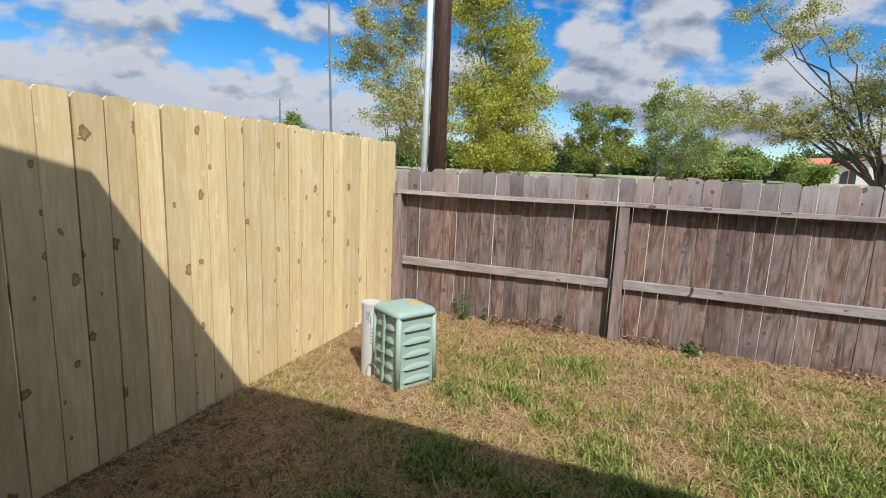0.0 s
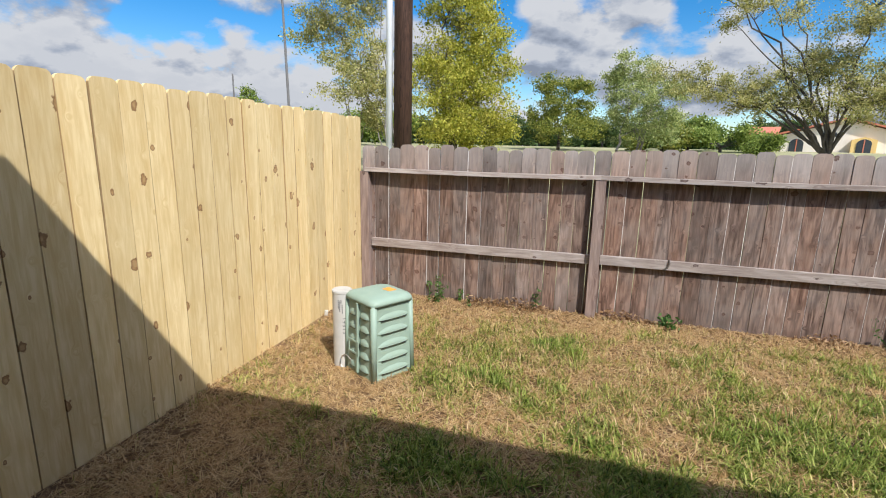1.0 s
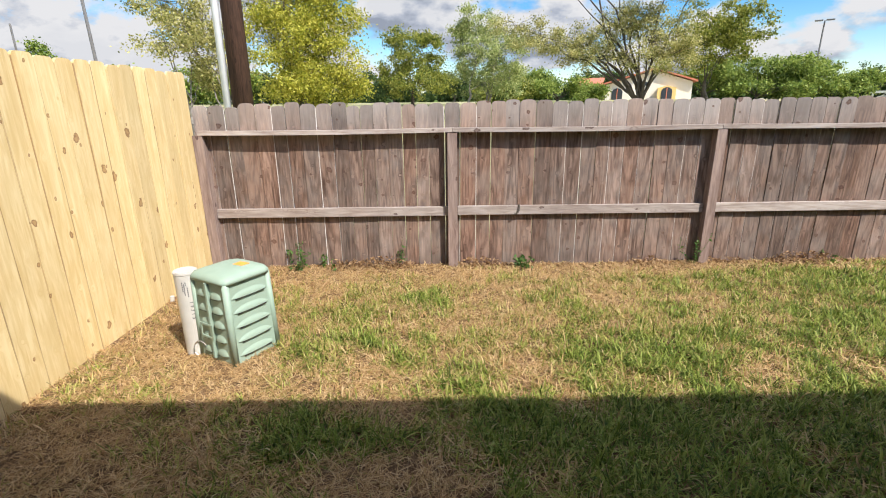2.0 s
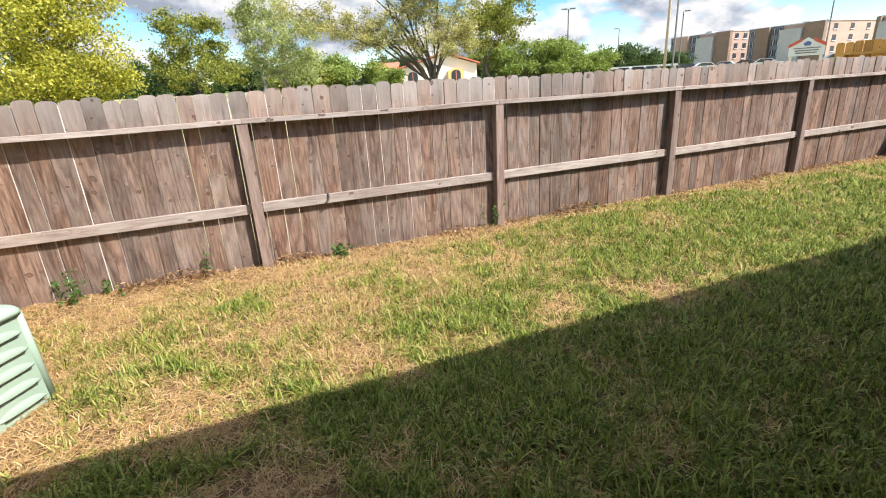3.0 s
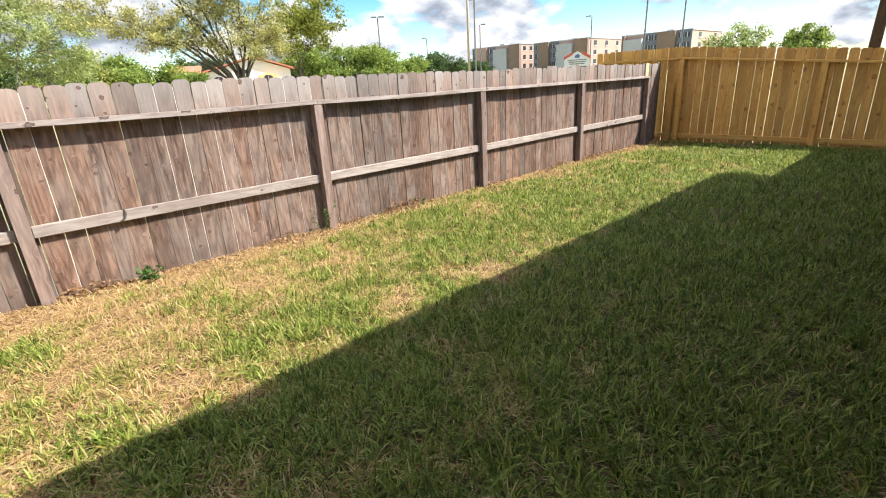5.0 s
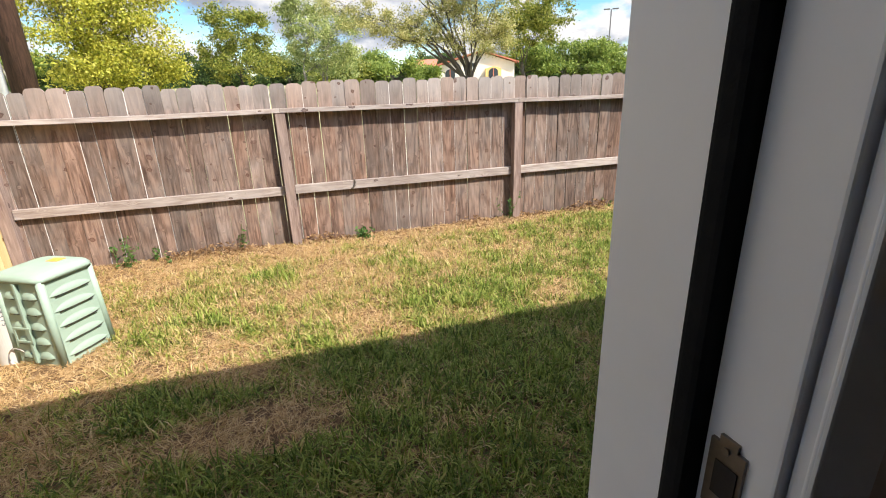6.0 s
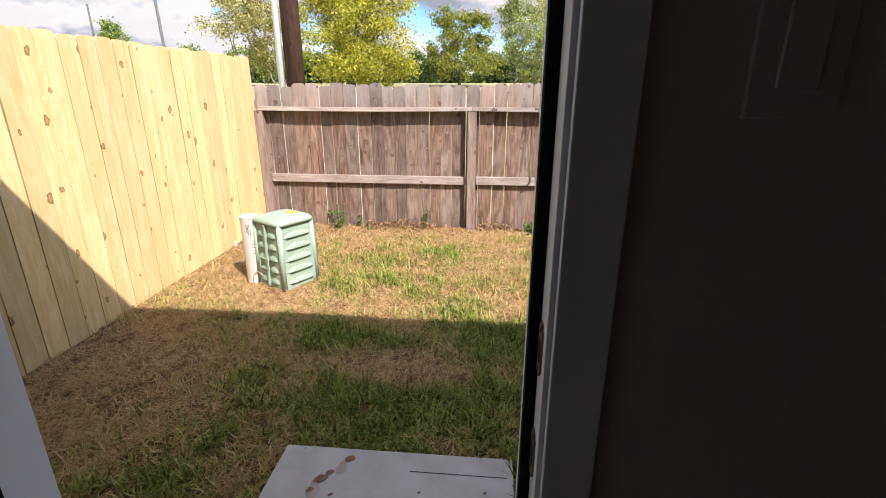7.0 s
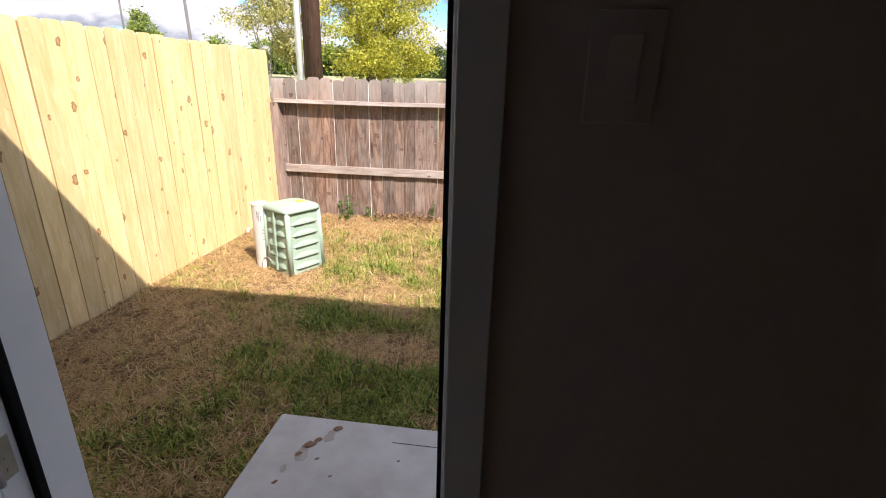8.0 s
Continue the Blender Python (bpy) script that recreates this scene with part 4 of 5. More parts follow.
def build_trees():
    tree(-16.3, 26, [(-0.9, 11.1, 2.1, 1.5), (-0.6, 9.5, 2.0, 1.8), (1.7, 8.1, 1.0, 0.9), (0.7, 7.2, 1.8, 1.5), (0.0, 5.9, 2.0, 1.8), (2.0, 5.8, 1.3, 1.4), (1.5, 3.6, 2.0, 1.9), (-0.3, 3.8, 1.9, 1.9), (2.4, 2.8, 1.0, 1.4), (0.5, 2.2, 2.0, 0.9)],
         430, 170, 0.40, 0.064, leaf_gold, bark, 21, "large yellow-green tree behind the utility pole", trunk_r=0.2, fork=1.6, stems=2)
    tree(-24.5, 23, [(-2.4, 7.9, 0.7, 0.6), (-2.7, 6.3, 1.0, 1.0), (-1.8, 7.0, 1.3, 1.0), (-0.4, 8.2, 1.3, 1.3), (-1.0, 9.6, 1.4, 1.0), (0.1, 10.3, 1.1, 1.1), (-1.4, 6.1, 1.3, 1.1), (-1.1, 4.4, 1.3, 1.1), (0.0, 4.7, 1.0, 1.7), (-0.3, 2.8, 0.8, 1.1)],
         260, 115, 0.28, 0.055, leaf_straw, pale_bark, 22, "thin half-bare tree with pale yellowing leaves", trunk_r=0.13, fork=1.2, stems=3, bare=0.25)
    tree(-3.4, 58, [(-1.0, 7.1, 2.2, 1.2), (1.5, 6.6, 1.7, 1.3), (0.1, 4.9, 3.2, 1.7), (3.0, 3.4, 2.0, 2.2), (-2.2, 3.1, 1.6, 1.6), (1.0, 2.4, 3.2, 1.3)],
         150, 140, 0.5, 0.125, leaf_olive, bark, 23, "round green tree standing on the far field", trunk_r=0.22, fork=1.8)
    tree(4.3, 42, [(-1.0, 7.5, 0.9, 0.9), (-1.4, 5.5, 0.9, 1.9), (0.2, 6.0, 2.0, 2.0), (1.3, 4.3, 2.2, 2.2), (-0.4, 3.4, 2.2, 1.8), (2.4, 2.9, 1.9, 1.4), (-1.9, 6.3, 0.6, 0.5)],
         240, 120, 0.34, 0.078, leaf_pale, pale_bark, 24, "slim pale-leaved tree with several stems", trunk_r=0.12, fork=2.0, stems=3, bare=0.3)
    tree(21.6, 33, [(-6.8, 5.1, 1.9, 0.5), (-7.8, 6.0, 1.7, 0.6), (-4.7, 4.7, 1.6, 1.0), (-3.3, 4.6, 1.4, 1.2), (-2.3, 3.8, 2.3, 0.6), (-1.7, 5.6, 1.6, 1.2), (-0.7, 6.2, 1.2, 1.4), (0.2, 4.5, 1.6, 1.4), (1.4, 3.8, 1.6, 0.9), (1.6, 5.0, 1.2, 1.2),
                    (-4.8, 9.2, 1.7, 0.5), (-6.4, 10.8, 1.2, 0.5), (-5.3, 8.5, 0.4, 0.7), (-3.9, 10.1, 1.0, 0.9), (-2.4, 8.6, 1.0, 0.8), (0.8, 8.4, 1.4, 1.2), (2.6, 7.6, 1.0, 1.0)],
         360, 135, 0.36, 0.060, leaf_straw, bark, 25, "wide spreading tree with bare branches and thin leaves", trunk_r=0.32, fork=1.3, bare=0.35)
    tree(28.0, 35, [(-0.1, 5.5, 1.6, 1.5), (1.3, 5.4, 1.4, 1.0), (-0.7, 4.5, 1.5, 1.2), (0.7, 4.4, 1.3, 1.0), (-1.5, 4.0, 0.9, 0.8)],
         110, 130, 0.32, 0.075, leaf_olive, bark, 26, "leafy green tree beside the spreading tree", trunk_r=0.14, fork=2.4)
    tree(-30.5, 42, dome(4.2, 4.2, 1), 70, 110, 0.42, 0.10, leaf_mid, bark, 27, "low green tree behind the yellow fence", fork=1.0)
    tree(-38.2, 60, dome(6.4, 3.4, 2), 50, 90, 0.4, 0.13, leaf_mid, bark, 28, "small distant tree behind the yellow fence", fork=2.0)
    tree(72.3, 27, [(-0.7, 2.4, 0.6, 0.4), (0.1, 2.6, 0.7, 0.5), (0.8, 2.6, 0.5, 0.55), (0.1, 1.8, 1.1, 0.5)], 110, 60, 0.15, 0.05, leaf_pale, bark, 29, "leafy tree top rising over the golden fence", trunk_r=0.1, fork=1.0, bare=0.2)
    tree(76.5, 32, [(0.2, 2.3, 0.6, 0.4), (0.8, 2.5, 0.8, 0.5), (1.4, 2.3, 0.6, 0.4), (0.8, 1.7, 1.1, 0.5)], 90, 100, 0.16, 0.06, leaf_mid, bark, 30, "round green tree top over the golden fence", trunk_r=0.1, fork=0.9, bare=0.0)
    # tree lines along the far side of the field
    for az, d, h, w, m in ((-27, 60, 5.0, 7, leaf_mid), (-23, 70, 5.0, 8, leaf_mid), (-19, 75, 4.5, 9, leaf_dark), (-13, 95, 6.6, 11, leaf_dark), (-8, 92, 5.6, 9, leaf_dark), (-5.5, 84, 4.6, 8, leaf_dark), (1.5, 88, 4.6, 9, leaf_dark), (7.5, 60, 3.8, 7, leaf_olive), (10, 66, 4.4, 8, leaf_mid), (13, 62, 4.0, 8, leaf_mid),
                           (16.5, 85, 4.8, 9, leaf_dark), (19, 95, 5.5, 10, leaf_dark), (27.5, 76, 5.0, 10, leaf_mid), (30, 80, 6.2, 10, leaf_mid), (32.2, 76, 5.6, 11, leaf_mid), (34.5, 80, 6.4, 10, leaf_mid), (36.3, 78, 5.4, 10, leaf_mid), (38.3, 82, 5.4, 10, leaf_mid), (40.5, 110, 6.6, 14, leaf_dark), (42.3, 112, 6.2, 13, leaf_dark), (44, 118, 7.2, 13, leaf_dark), (45.4, 122, 6.4, 12, leaf_dark), (46.6, 125, 6.2, 12, leaf_dark)):
        tree(az, d, dome(h, w, int(300 + az * 2)), 70, 95, 0.55, 0.17, m, bark, int(300 + az * 2), "dense green tree in the distant tree line", fork=0.8, bare=0.0)
    tree(17.2, 55, dome(2.4, 3.6, 9), 50, 80, 0.35, 0.11, leaf_mid, bark, 91, "rounded green shrub before the cream building", trunk_r=0.06, fork=0.5, bare=0.0)

    # unbroken woods far behind, down to the ground
    g = np.random.default_rng(5)
    n = 30000
    az = np.radians(g.uniform(-75, 45, n))
    top = 3.2 + 2.2 * np.sin(az * 23) * np.sin(az * 9 + 1) + 1.2 * np.sin(az * 61 + 2)
    d = g.uniform(135, 150, n)
    c = np.stack([d * np.sin(az), d * np.cos(az), 2.6 + np.maximum(top, 1.2) * g.random(n) ** 0.8], 1)
    a = g.normal(0, 1, (n, 3)); a /= np.linalg.norm(a, axis=1, keepdims=True)
    b = np.cross(a, g.normal(0, 1, (n, 3))); b /= np.linalg.norm(b, axis=1, keepdims=True)
    s = 0.8 * (0.5 + g.random((n, 1)))
    quad = np.stack([c - a * s, c + b * s * 0.6, c + a * s, c - b * s * 0.6], 1).reshape(-1, 3)
    woods = fast_mesh("far_woods", quad, np.arange(n * 4).reshape(-1, 4), leaf_dark)
    tagged(woods, "dark green woods along the horizon", "woods", kind="stuff")


build_trees()


# ---- distant buildings, sign and cars ----
def build_hall():
    """Low cream building with a red roof."""
    x, y = at(20.8, 72)
    hall = empty("hall", x, y, land(x, y), -21)
    tagged(hall, "low cream stucco building with a red tiled roof", "building")
    body = part("wall", prism([(-3.4, -0.5), (7.2, -0.5), (7.2, 2.1), (2.6, 3.55), (-3.4, 1.9)], 9.0), stucco, hall)
    wing = part("wing_wall", block(-7.2, -3.403, 1.2, 8.5, -0.5, 1.75), tan_brick, hall)
    for x0, z0, x1, z1 in ((-4.0, 1.86, 2.6, 3.68), (2.6, 3.68, 7.8, 2.04)):
        part("roof", prism([(x0, z0), (x1, z1), (x1, z1 + 0.2), (x0, z0 + 0.2)], 10.0, m=Matrix.Translation((0, -0.5, 0))), roof_tile, hall, "red tiled roof slope")
    turn = Matrix(((0, 1, 0, -7.6), (1, 0, 0, 0), (0, 0, 1, 0), (0, 0, 0, 1)))
    part("wing_roof", prism([(-0.6, 1.75), (-0.6, 1.95), (4.8, 3.1), (4.8, 2.9)], 3.7, m=turn), roof_tile, hall, "red tiled roof slope")
    part("portico", prism([(3.1, -0.5), (5.3, -0.5), (5.3, 1.35), (4.2, 1.65), (3.1, 1.35)], 0.9, m=Matrix.Translation((0, -0.903, 0))), gold_stucco, hall, "yellow stucco portico")
    for wx, base, top, r in ((-1.9, -0.1, 0.9, 0.7), (4.2, -0.4, 0.9, 0.65)):
        arch = [(wx - r, base), (wx + r, base)] + [(wx + r * math.cos(radians(t)), top + r * 0.8 * math.sin(radians(t))) for t in range(0, 181, 20)]
        front = -0.96 if wx > 2 else -0.06
        win = part("window", prism(arch, 0.055, m=Matrix.Translation((0, front, 0))), window_glass, hall)
        part("mullion", block(wx - 0.05, wx + 0.05, front - 0.04, front - 0.003, base, top + r * 0.7), roof_tile, win)
    for wx in (0.6, 1.5):
        part("vent", block(wx - 0.25, wx + 0.25, -0.05, -0.004, 1.7, 2.2), window_glass, body)


build_hall()


def build_hotel():
    """Three blocks of four storeys: a long shaded side with panels and glazed bays, and a sunlit end with rows of windows."""
    def building(az_far, az_corner, az_end, d, top, bays, columns, label):
        x, y = at(az_corner, d)
        base = land(x, y) - 0.3
        house = empty("apartment_building", x, y, base)
        tagged(house, label, "building", "distant apartment buildings")
        deep, wide, h = x / math.tan(radians(az_far)) - y, y * math.tan(radians(az_end)) - x, top - base
        body = part("wall", block(0, wide, 0, deep, 0, h), tan_brick, house)
        part("parapet", block(-0.15, wide + 0.15, -0.15, deep + 0.15, h - 0.02, h + 0.25), grey_panel, house)
        part("roof_plant", block(wide * 0.3, wide * 0.6, deep * 0.4, deep * 0.5, h + 0.252, h + 0.9), grey_panel, house)
        storey = h / 4
        for a, b, out, mat, glazed in bays:
            y0, y1 = deep * a, deep * b
            face = part("bay", block(-out, -0.003, y0, y1, 0, h - (0.9 if mat is grey_panel else -0.1)), mat, house)
            if glazed:
                for s in range(4):
                    for k in range(2):
                        ya = y0 + (y1 - y0) * (0.12 + 0.44 * k)
                        win = part("window", block(-out - 0.06, -out - 0.003, ya, ya + (y1 - y0) * 0.34, storey * s + 0.7, storey * s + storey * 0.82), window_glass, face)
                        part("mullion", block(-out - 0.12, -out - 0.063, ya + (y1 - y0) * 0.15, ya + (y1 - y0) * 0.19, storey * s + 0.7, storey * s + storey * 0.82), sign_white, win)
        for k in range(columns):
            for s in range(4):
                u, w = wide * (k + 0.5) / columns, min(0.7, wide / columns * 0.22)
                win = part("window", block(u - w, u + w, -0.06, -0.003, storey * s + 0.7, storey * s + storey * 0.78), window_glass, body)
                part("sill", block(u - w - 0.1, u + w + 0.1, -0.16, -0.063, storey * s + 0.55, storey * s + 0.7), sign_white, win)
    side = ((0.0, 0.22, 1.0, brown_brick, False), (0.23, 0.50, 1.6, grey_panel, False), (0.51, 0.66, 0.2, slate_panel, True), (0.67, 0.92, 1.0, tan_brick, False), (0.93, 1.0, 0.2, slate_panel, True))
    other = ((0.0, 0.24, 1.0, brown_brick, False), (0.25, 0.52, 1.6, grey_panel, False), (0.53, 0.68, 0.2, slate_panel, True), (0.69, 0.88, 1.0, brown_brick, False), (0.89, 1.0, 0.2, slate_panel, True))
    third = ((0.0, 0.20, 0.2, slate_panel, True), (0.21, 0.46, 1.0, brown_brick, False), (0.47, 0.66, 0.2, slate_panel, True), (0.67, 0.95, 1.6, grey_panel, False), (0.955, 1.0, 1.0, brown_brick, False))
    building(46.7, 52.0, 53.4, 165, 11.3, side, 2, "distant four-storey brick building with grey panels")
    building(53.4, 59.2, 62.5, 150, 10.7, other, 3, "distant four-storey building with a sunlit tan end")
    building(62.6, 69.0, 71.6, 128, 9.4, third, 2, "distant four-storey brick building seen over the golden fence")


build_hotel()


def build_sign():
    x, y = at(57.9, 58)
    sign = empty("sign", x, y, land(x, y) + 0.4, -57.9)
    tagged(sign, "white gabled roadside sign with a red top", "sign")
    for s in (-1, 1):
        part("post", block(s * 1.15 - 0.12, s * 1.15 + 0.12, 0.05, 0.3, -0.6, 1.2), stucco, sign)
    panel = part("panel", prism([(-1.35, 0.0), (1.35, 0.0), (1.35, 0.75), (0, 1.55), (-1.35, 0.75)], 0.35), sign_white, sign)
    panel.location.z = 1.05
    for s in (-1, 1):
        part("red_edge", prism([(s * 1.42, 0.70), (s * 1.42, 0.98), (s * 0.45, 1.50), (s * 0.45, 1.22)], 0.05, m=Matrix.Translation((0, -0.054, 0))), sign_red, panel)
    part("emblem", prism([(-0.22, 0.85), (0.22, 0.85), (0.3, 1.1), (0.0, 1.25), (-0.3, 1.05)], 0.03, m=Matrix.Translation((0, -0.034, 0))), sign_blue, panel)
    for k in range(3):
        part("print_bar", block(-1.0 + 0.1 * k, 1.0 - 0.1 * k, -0.03, -0.003, 0.6 - k * 0.2, 0.68 - k * 0.2), lamp_metal, panel)


build_sign()


def car_mesh(paint):
    car = empty("car")
    body = prism([(-2.2, 0.35), (2.2, 0.35), (2.25, 0.75), (1.9, 0.95), (1.0, 1.0), (0.4, 1.45), (-1.1, 1.5), (-1.8, 1.0), (-2.2, 0.9)], 1.75)
    part("body", body, paint, car)
    part("side_window", prism([(-1.6, 1.02), (0.85, 1.02), (0.35, 1.38), (-1.05, 1.42)], 0.02, m=Matrix.Translation((0, -0.024, 0))), window_glass, car)
    for wx in (-1.35, 1.4):
        for wy in (0.1, 1.65):
            wheel = part("wheel", rod((wx, wy - 0.12, 0.33), (wx, wy + 0.12, 0.33), 0.33, sides=16), rubber, car)
            part("rim", rod((wx, wy - 0.135, 0.33), (wx, wy - 0.121, 0.33), 0.2, sides=12), steel, wheel)
    return car


def build_cars():
    white = speckled("white_car_paint", (0.7, 0.7, 0.7), (0.78, 0.78, 0.78), 1.0, 0.25)
    dark = speckled("dark_car_paint", (0.06, 0.065, 0.075), (0.09, 0.095, 0.1), 1.0, 0.25)
    silver = speckled("silver_car_paint", (0.4, 0.41, 0.42), (0.5, 0.5, 0.51), 1.0, 0.3, 0.4)
    made = {}
    for i, (az, d, paint) in enumerate(((42.5, 86, white), (43.9, 84, silver), (45.2, 84, white), (48.6, 90, dark), (50.2, 88, white), (51.8, 92, silver), (53.6, 90, dark), (55.2, 88, white), (60.6, 86, silver))):
        x, y = at(az, d)
        m = pose(x, y, land(x, y), 0, 0, -az + (i * 37) % 30 - 15)
        words = {white.name: "white", dark.name: "dark", silver.name: "silver"}[paint.name]
        if paint.name not in made:
            made[paint.name] = car_mesh(paint)
            made[paint.name].matrix_world = m
            tagged(made[paint.name], f"{words} parked car in the far car park", "car", "parked cars")
        else:
            copy_thing(made[paint.name], m)


build_cars()


def build_canopy():
    x, y = at(44.0, 100)
    shed = empty("carport", x, y, land(x, y), -44)
    tagged(shed, "low flat-roofed white carport far off", "carport")
    part("roof", block(-6, 6, 0, 5, 1.5, 1.8), sign_white, shed)
    for px in (-5.6, -2, 2, 5.6):
        part("post", block(px - 0.12, px + 0.12, 0.2, 0.44, -0.4, 1.498), sign_white, shed)


build_canopy()


# ---- weeds and vines at the fence foot ----
def weed(x, y, height, spread, count, seed, label, size=0.022):
    rng = np.random.default_rng(seed)
    thing = empty("weed", x, y, 0)
    tagged(thing, label, "weed")
    pts = []
    for k in range(max(3, count // 14)):
        p = Vector((rng.normal(0, spread * 0.2), rng.normal(0, spread * 0.12), -0.01))
        way = Vector((rng.normal(0, 0.5), rng.normal(0, 0.3) - 0.1, 1.0)).normalized()
        chain = [p]
        for s in range(4):
            way = (way + Vector(rng.normal(0, 0.25, 3))).normalized()
            p = p + way * height / 4 * rng.uniform(0.6, 1.1)
            chain.append(p)
            pts.append(p)
        part("stem", bent(chain, 0.0018, 4), weed_leaf, thing)
    base = np.array(pts)
    c = base[rng.integers(0, len(base), count)] + rng.normal(0, 0.014, (count, 3))
    a = rng.normal(0, 1, (count, 3)); a /= np.linalg.norm(a, axis=1, keepdims=True)
    b = np.cross(a, rng.normal(0, 1, (count, 3))); b /= np.linalg.norm(b, axis=1, keepdims=True)
    s = size * (0.5 + rng.random((count, 1)))
    quad = np.stack([c - a * s, c + b * s * 0.5, c + a * s, c - b * s * 0.5], 1).reshape(-1, 3)
    fast_mesh("leaves", quad, np.arange(count * 4).reshape(-1, 4), weed_leaf, thing)


def build_weeds():
    weed(0.66, 4.58, 0.15, 0.28, 110, 1, "dark green weed clump at the fence foot")
    weed(-1.50, 4.55, 0.30, 0.35, 110, 2, "tall thin weed in the fence corner", 0.018)
    weed(-1.28, 4.60, 0.16, 0.3, 60, 3, "small green weed by the fence", 0.018)
    weed(-0.55, 4.655, 0.34, 0.1, 60, 4, "thin vine climbing the old pickets", 0.014)
    weed(2.36, 4.59, 0.42, 0.08, 70, 5, "dry vine climbing beside a fence post", 0.014)
    weed(3.75, 4.6, 0.10, 0.4, 60, 6, "low weed at the fence foot")


build_weeds()


def build_litter():
    """Dead leaves and straw swept against the foot of the back fence."""
    g = np.random.default_rng(31)
    n = 17000
    x = g.uniform(-1.2, 9.9, n)
    heap = np.clip(0.5 + 0.9 * np.sin(2.9 * x + 1) * np.sin(1.3 * x) + 0.4 * np.sin(7.7 * x), 0.12, 1.4)
    keep = g.random(n) < 0.25 + 0.55 * heap
    x, heap = x[keep], heap[keep]
    n = len(x)
    off = np.abs(g.normal(0, 0.10 + 0.015 * np.clip(x, 0, 8), n))
    c = np.stack([x, BACK - 0.03 - off, np.maximum(0.006, 0.08 * heap * np.exp(-(off / 0.09) ** 2) * g.random(n))], 1)
    a = g.normal(0, 1, (n, 3)) * np.array([1, 1, 0.5]); a /= np.linalg.norm(a, axis=1, keepdims=True)
    b = np.cross(a, g.normal(0, 1, (n, 3))); b /= np.linalg.norm(b, axis=1, keepdims=True)
    s = 0.017 * (0.5 + g.random((n, 1)))
    quad = np.stack([c - a * s, c + b * s * 0.4, c + a * s, c - b * s * 0.4], 1).reshape(-1, 3)
    heap_ob = fast_mesh("leaf_litter", quad, np.arange(n * 4).reshape(-1, 4), dead_leaf)
    tagged(heap_ob, "brown dead leaves and straw along the fence foot", "leaf litter", kind="stuff")


build_litter()


def build_small_things():
    stub = tagged(part("pipe_stub", rod((0, 0, -0.03), (0.01, 0, 0.055), 0.017, 0.017, 14), pvc), "short white plastic pipe stub at the fence foot", "pipe")
    stub.matrix_world = pose(LEFT + 0.03, 3.80, 0.0)
    bm = bent([(0.0, 0.004, 0.05), (0.006, -0.012, 0.02), (-0.004, -0.016, -0.012), (-0.026, -0.012, -0.035), (-0.04, -0.004, -0.042)], 0.0085, 7)
    twig = tagged(part("twig", bm, bark), "dark broken twig caught on the fence rail", "twig")
    twig.matrix_world = pose(0.63, BACK - 0.043, 0.552)


build_small_things()


# ---- lawn ----
def soft_noise(x, y, cell, seed):
    rng = np.random.default_rng(seed)
    g = rng.random((64, 64))
    u, v = (x + 20) / cell, (y + 20) / cell
    i, j = np.floor(u).astype(int), np.floor(v).astype(int)
    fu, fv = u - i, v - j
    fu, fv = fu * fu * (3 - 2 * fu), fv * fv * (3 - 2 * fv)
    q = lambda a, b: g[a % 64, b % 64]
    return (q(i, j) * (1 - fu) + q(i + 1, j) * fu) * (1 - fv) + (q(i, j + 1) * (1 - fu) + q(i + 1, j + 1) * fu) * fv


def dryness(x, y):
    """0 where the lawn is lush, 1 where it is dead straw."""
    n = 0.28 * soft_noise(x, y, 0.75, 1) + 0.36 * soft_noise(x, y, 0.24, 2) + 0.36 * soft_noise(x, y, 0.10, 3)
    d = 0.33 + (n - 0.5) * 1.7
    d += 0.19 * np.clip(1.0 - (x + 1.1) / 2.3, -1.6, 1.0)
    d += 0.30 * np.exp(-((x - LEFT) / 0.6) ** 2)
    d += 0.28 * np.exp(-((y - BACK) / 0.45) ** 2)
    for cx, cy, rx, ry, k in ((-0.27, 1.79, 0.37, 0.19, 1.5), (0.42, 2.62, 0.22, 0.22, 0.45), (-1.35, 2.6, 0.35, 0.2, 0.3), (0.0, 4.3, 0.35, 0.22, 0.35), (-0.75, 3.9, 0.5, 0.3, 0.25), (1.75, 2.6, 0.2, 0.12, 0.3), (-1.9, 1.6, 0.5, 0.6, 0.2), (0.7, 1.35, 0.3, 0.2, 0.12), (2.6, 1.4, 0.25, 0.2, 0.15)):
        d += k * np.exp(-(((x - cx) / rx) ** 2 + ((y - cy) / ry) ** 2) ** 2)
    # greener growth within the house's shadow, its darker green also painting deeper shade
    d -= 0.16 * np.clip((2.4 - y) / 0.5, 0, 1) * np.clip((x + 0.2) / 0.8, 0, 1) * 1.3
    d -= 0.20 * np.clip((2.4 - y) / 0.4, 0, 1) * np.clip((x + 2.0) / 0.8, 0, 1)
    d += 0.55 * np.exp(-((y - BACK) / 0.33) ** 2)
    for cx, cy, rx, ry, k in ((-0.95, 2.1, 0.32, 0.2, 0.45), (-0.35, 1.35, 0.4, 0.25, 0.35), (0.9, 3.0, 0.5, 0.25, 0.2), (0.25, 2.2, 0.3, 0.15, 0.25)):
        d -= k * np.exp(-(((x - cx) / rx) ** 2 + ((y - cy) / ry) ** 2))
    return np.clip(d, 0, 1)


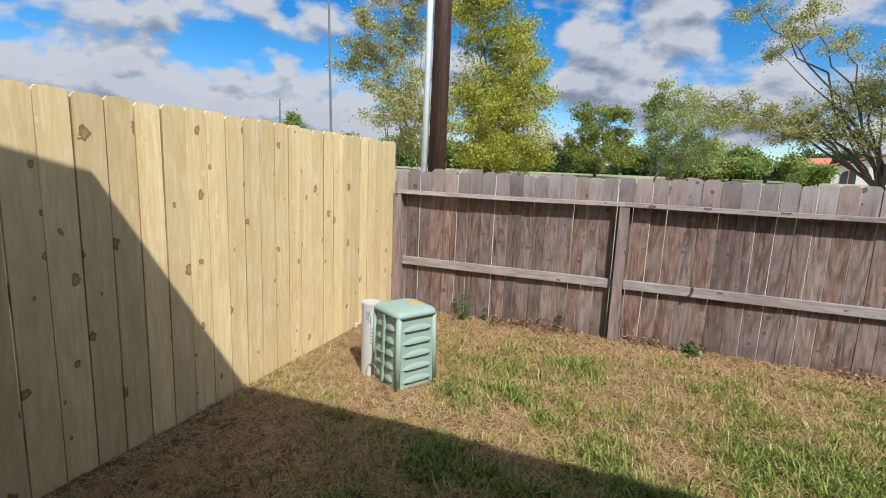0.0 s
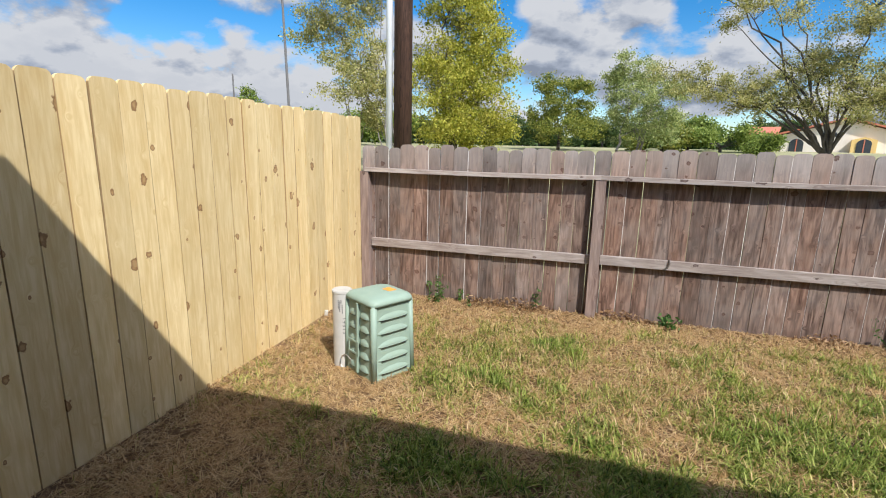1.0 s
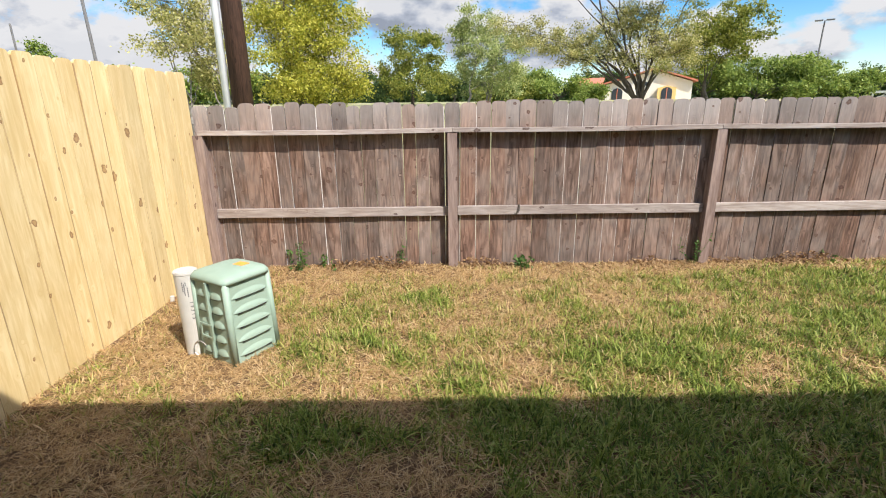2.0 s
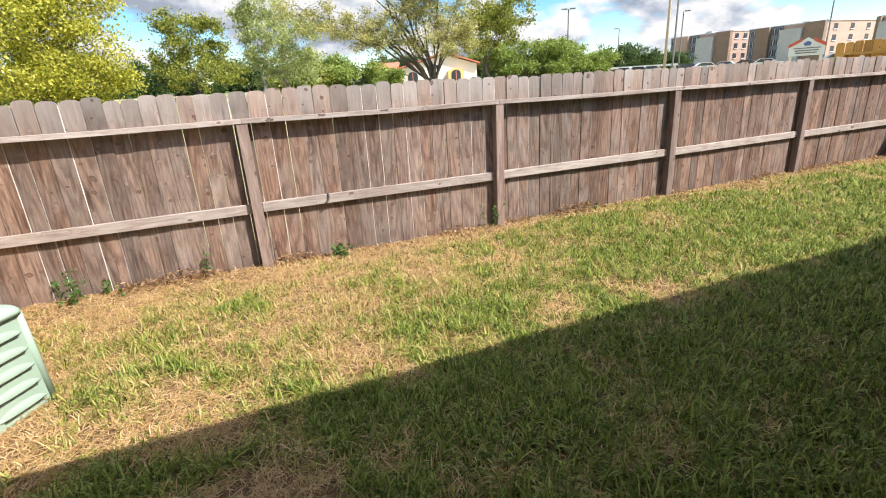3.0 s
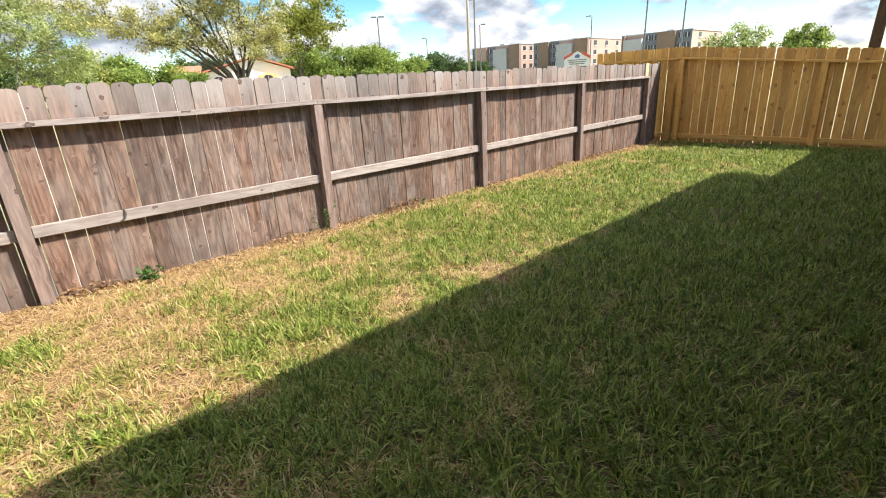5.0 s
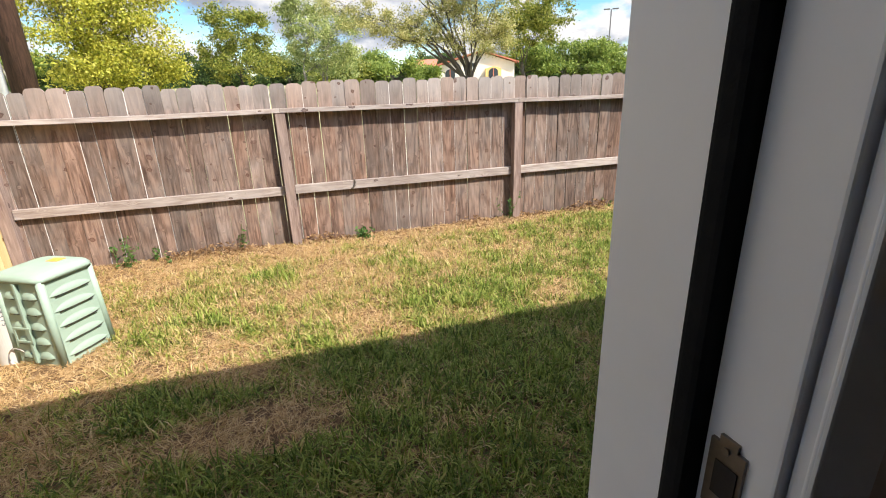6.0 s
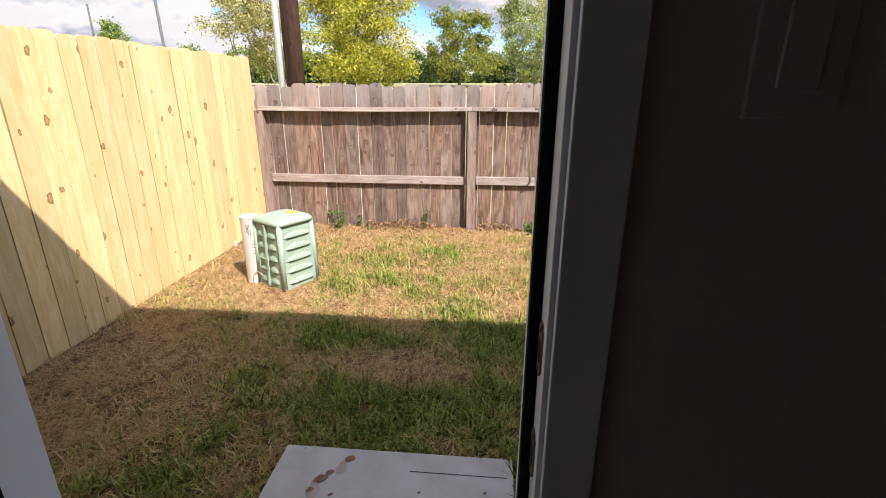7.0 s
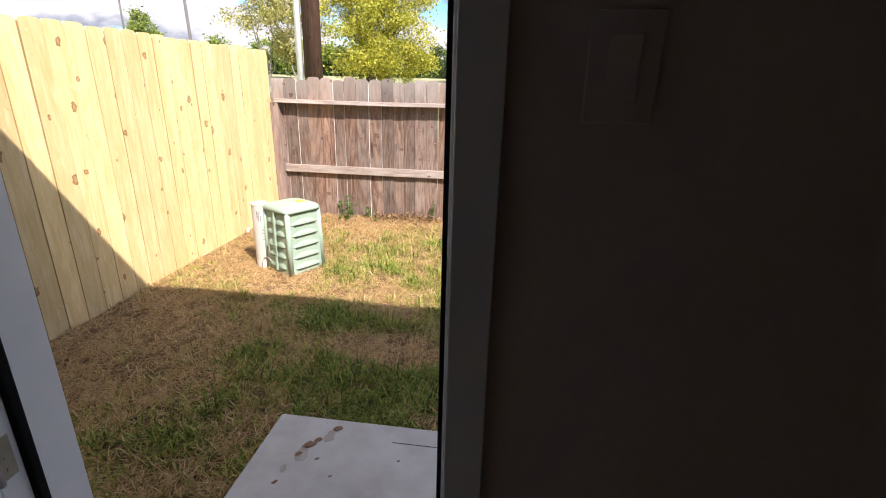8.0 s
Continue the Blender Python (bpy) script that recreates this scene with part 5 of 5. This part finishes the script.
def build_lawn():
    rng = np.random.default_rng(4)
    xs, ys = [], []
    for x0, x1, y0, y1, per in ((LEFT + 0.02, 2.2, 0.13, 4.66, 10500), (2.2, 4.6, 0.13, 4.66, 7400), (4.6, 10.3, 0.13, 4.66, 4600)):
        n = int((x1 - x0) * (y1 - y0) * per / 9)
        cx, cy = np.repeat(rng.uniform(x0, x1, n), 9), np.repeat(rng.uniform(y0, y1, n), 9)
        xs.append(np.clip(cx + rng.normal(0, 0.016, n * 9), x0, x1)), ys.append(np.clip(cy + rng.normal(0, 0.016, n * 9), y0, y1))
    x, y = np.concatenate(xs), np.concatenate(ys)
    ok = ~((x > -0.66) & (x < 0.32) & (y < 1.11)) & ~((np.hypot(x + 1.43, y - 3.0) < 0.165) & (np.abs(y - 3.005) < 0.16)) & ~(np.hypot(x + 1.705, y - 2.99) < 0.07)
    x, y = x[ok], y[ok]
    d = dryness(x, y)
    ok = rng.random(len(x)) > np.clip((d - 0.85) * 0.8, 0, 0.12)
    x, y, d = x[ok], y[ok], d[ok]
    n = len(x)
    z = 0.012 * np.sin(1.7 * x + 0.6) * np.sin(2.1 * y) + 0.006 * np.sin(5.1 * x) * np.cos(4.3 * y + 1.0) - 0.003
    d = np.clip(d + np.repeat(rng.normal(0, 0.13, n // 9 + 1), 9)[:n], 0, 1)
    lush = 1 - d
    mat = rng.random(n) < 0.08 + 0.55 * d       # dead blades lying flat in the thatch
    d = np.where(mat, np.clip(d + 0.45, 0, 1), d)
    length = (0.046 + 0.030 * lush + 0.020 * soft_noise(x, y, 0.15, 8)) * (0.5 + 0.85 * rng.random(n))
    ang = rng.uniform(0, 2 * np.pi, n)
    tilt = np.where(mat, 1.3 + 0.2 * rng.random(n), np.clip(0.62 + 0.45 * d + rng.normal(0, 0.40, n), 0.05, 1.45))
    curl = np.where(mat, 0.05, rng.uniform(0.1, 0.75, n))
    w = (0.0017 + 0.0019 * rng.random(n)) * (1.2 - 0.5 * d) * (1 + 0.6 * np.clip((x - 2.5) / 4, 0, 1.5))
    side = np.stack([-np.sin(ang), np.cos(ang), np.zeros(n)], 1) * w[:, None]
    p = np.stack([x, y, z + np.where(mat, 0.004 + 0.012 * rng.random(n), 0.0)], 1)
    rows = [p - side * 0.8, p + side * 0.8]
    turn = ang.copy()
    for k, wide in enumerate((1.0, 0.75, 0.0)):
        lean = np.minimum(tilt + curl * k, 1.75)
        turn = turn + rng.normal(0, 0.16, n)
        p = p + np.stack([np.cos(turn) * np.sin(lean), np.sin(turn) * np.sin(lean), np.cos(lean)], 1) * (length / 3)[:, None]
        p[:, 2] = np.maximum(p[:, 2], z + 0.003)
        rows += [p + side * wide, p - side * wide] if wide else [p]
    verts = np.stack(rows, 1).reshape(-1, 3)
    i = np.arange(n)[:, None] * 7
    quads = np.concatenate([i + np.array([[0, 1, 2, 3]]), i + np.array([[3, 2, 4, 5]])])
    ob = fast_mesh("lawn_grass", verts, quads, blade_mat, None, i + np.array([[5, 4, 6]]))
    att = ob.data.attributes.new("dry", "FLOAT", "POINT")
    att.data.foreach_set("value", np.repeat(d, 7).astype(np.float32))
    tagged(ob, "short patchy lawn grass, green with dry straw patches", "grass", kind="stuff")


build_lawn()
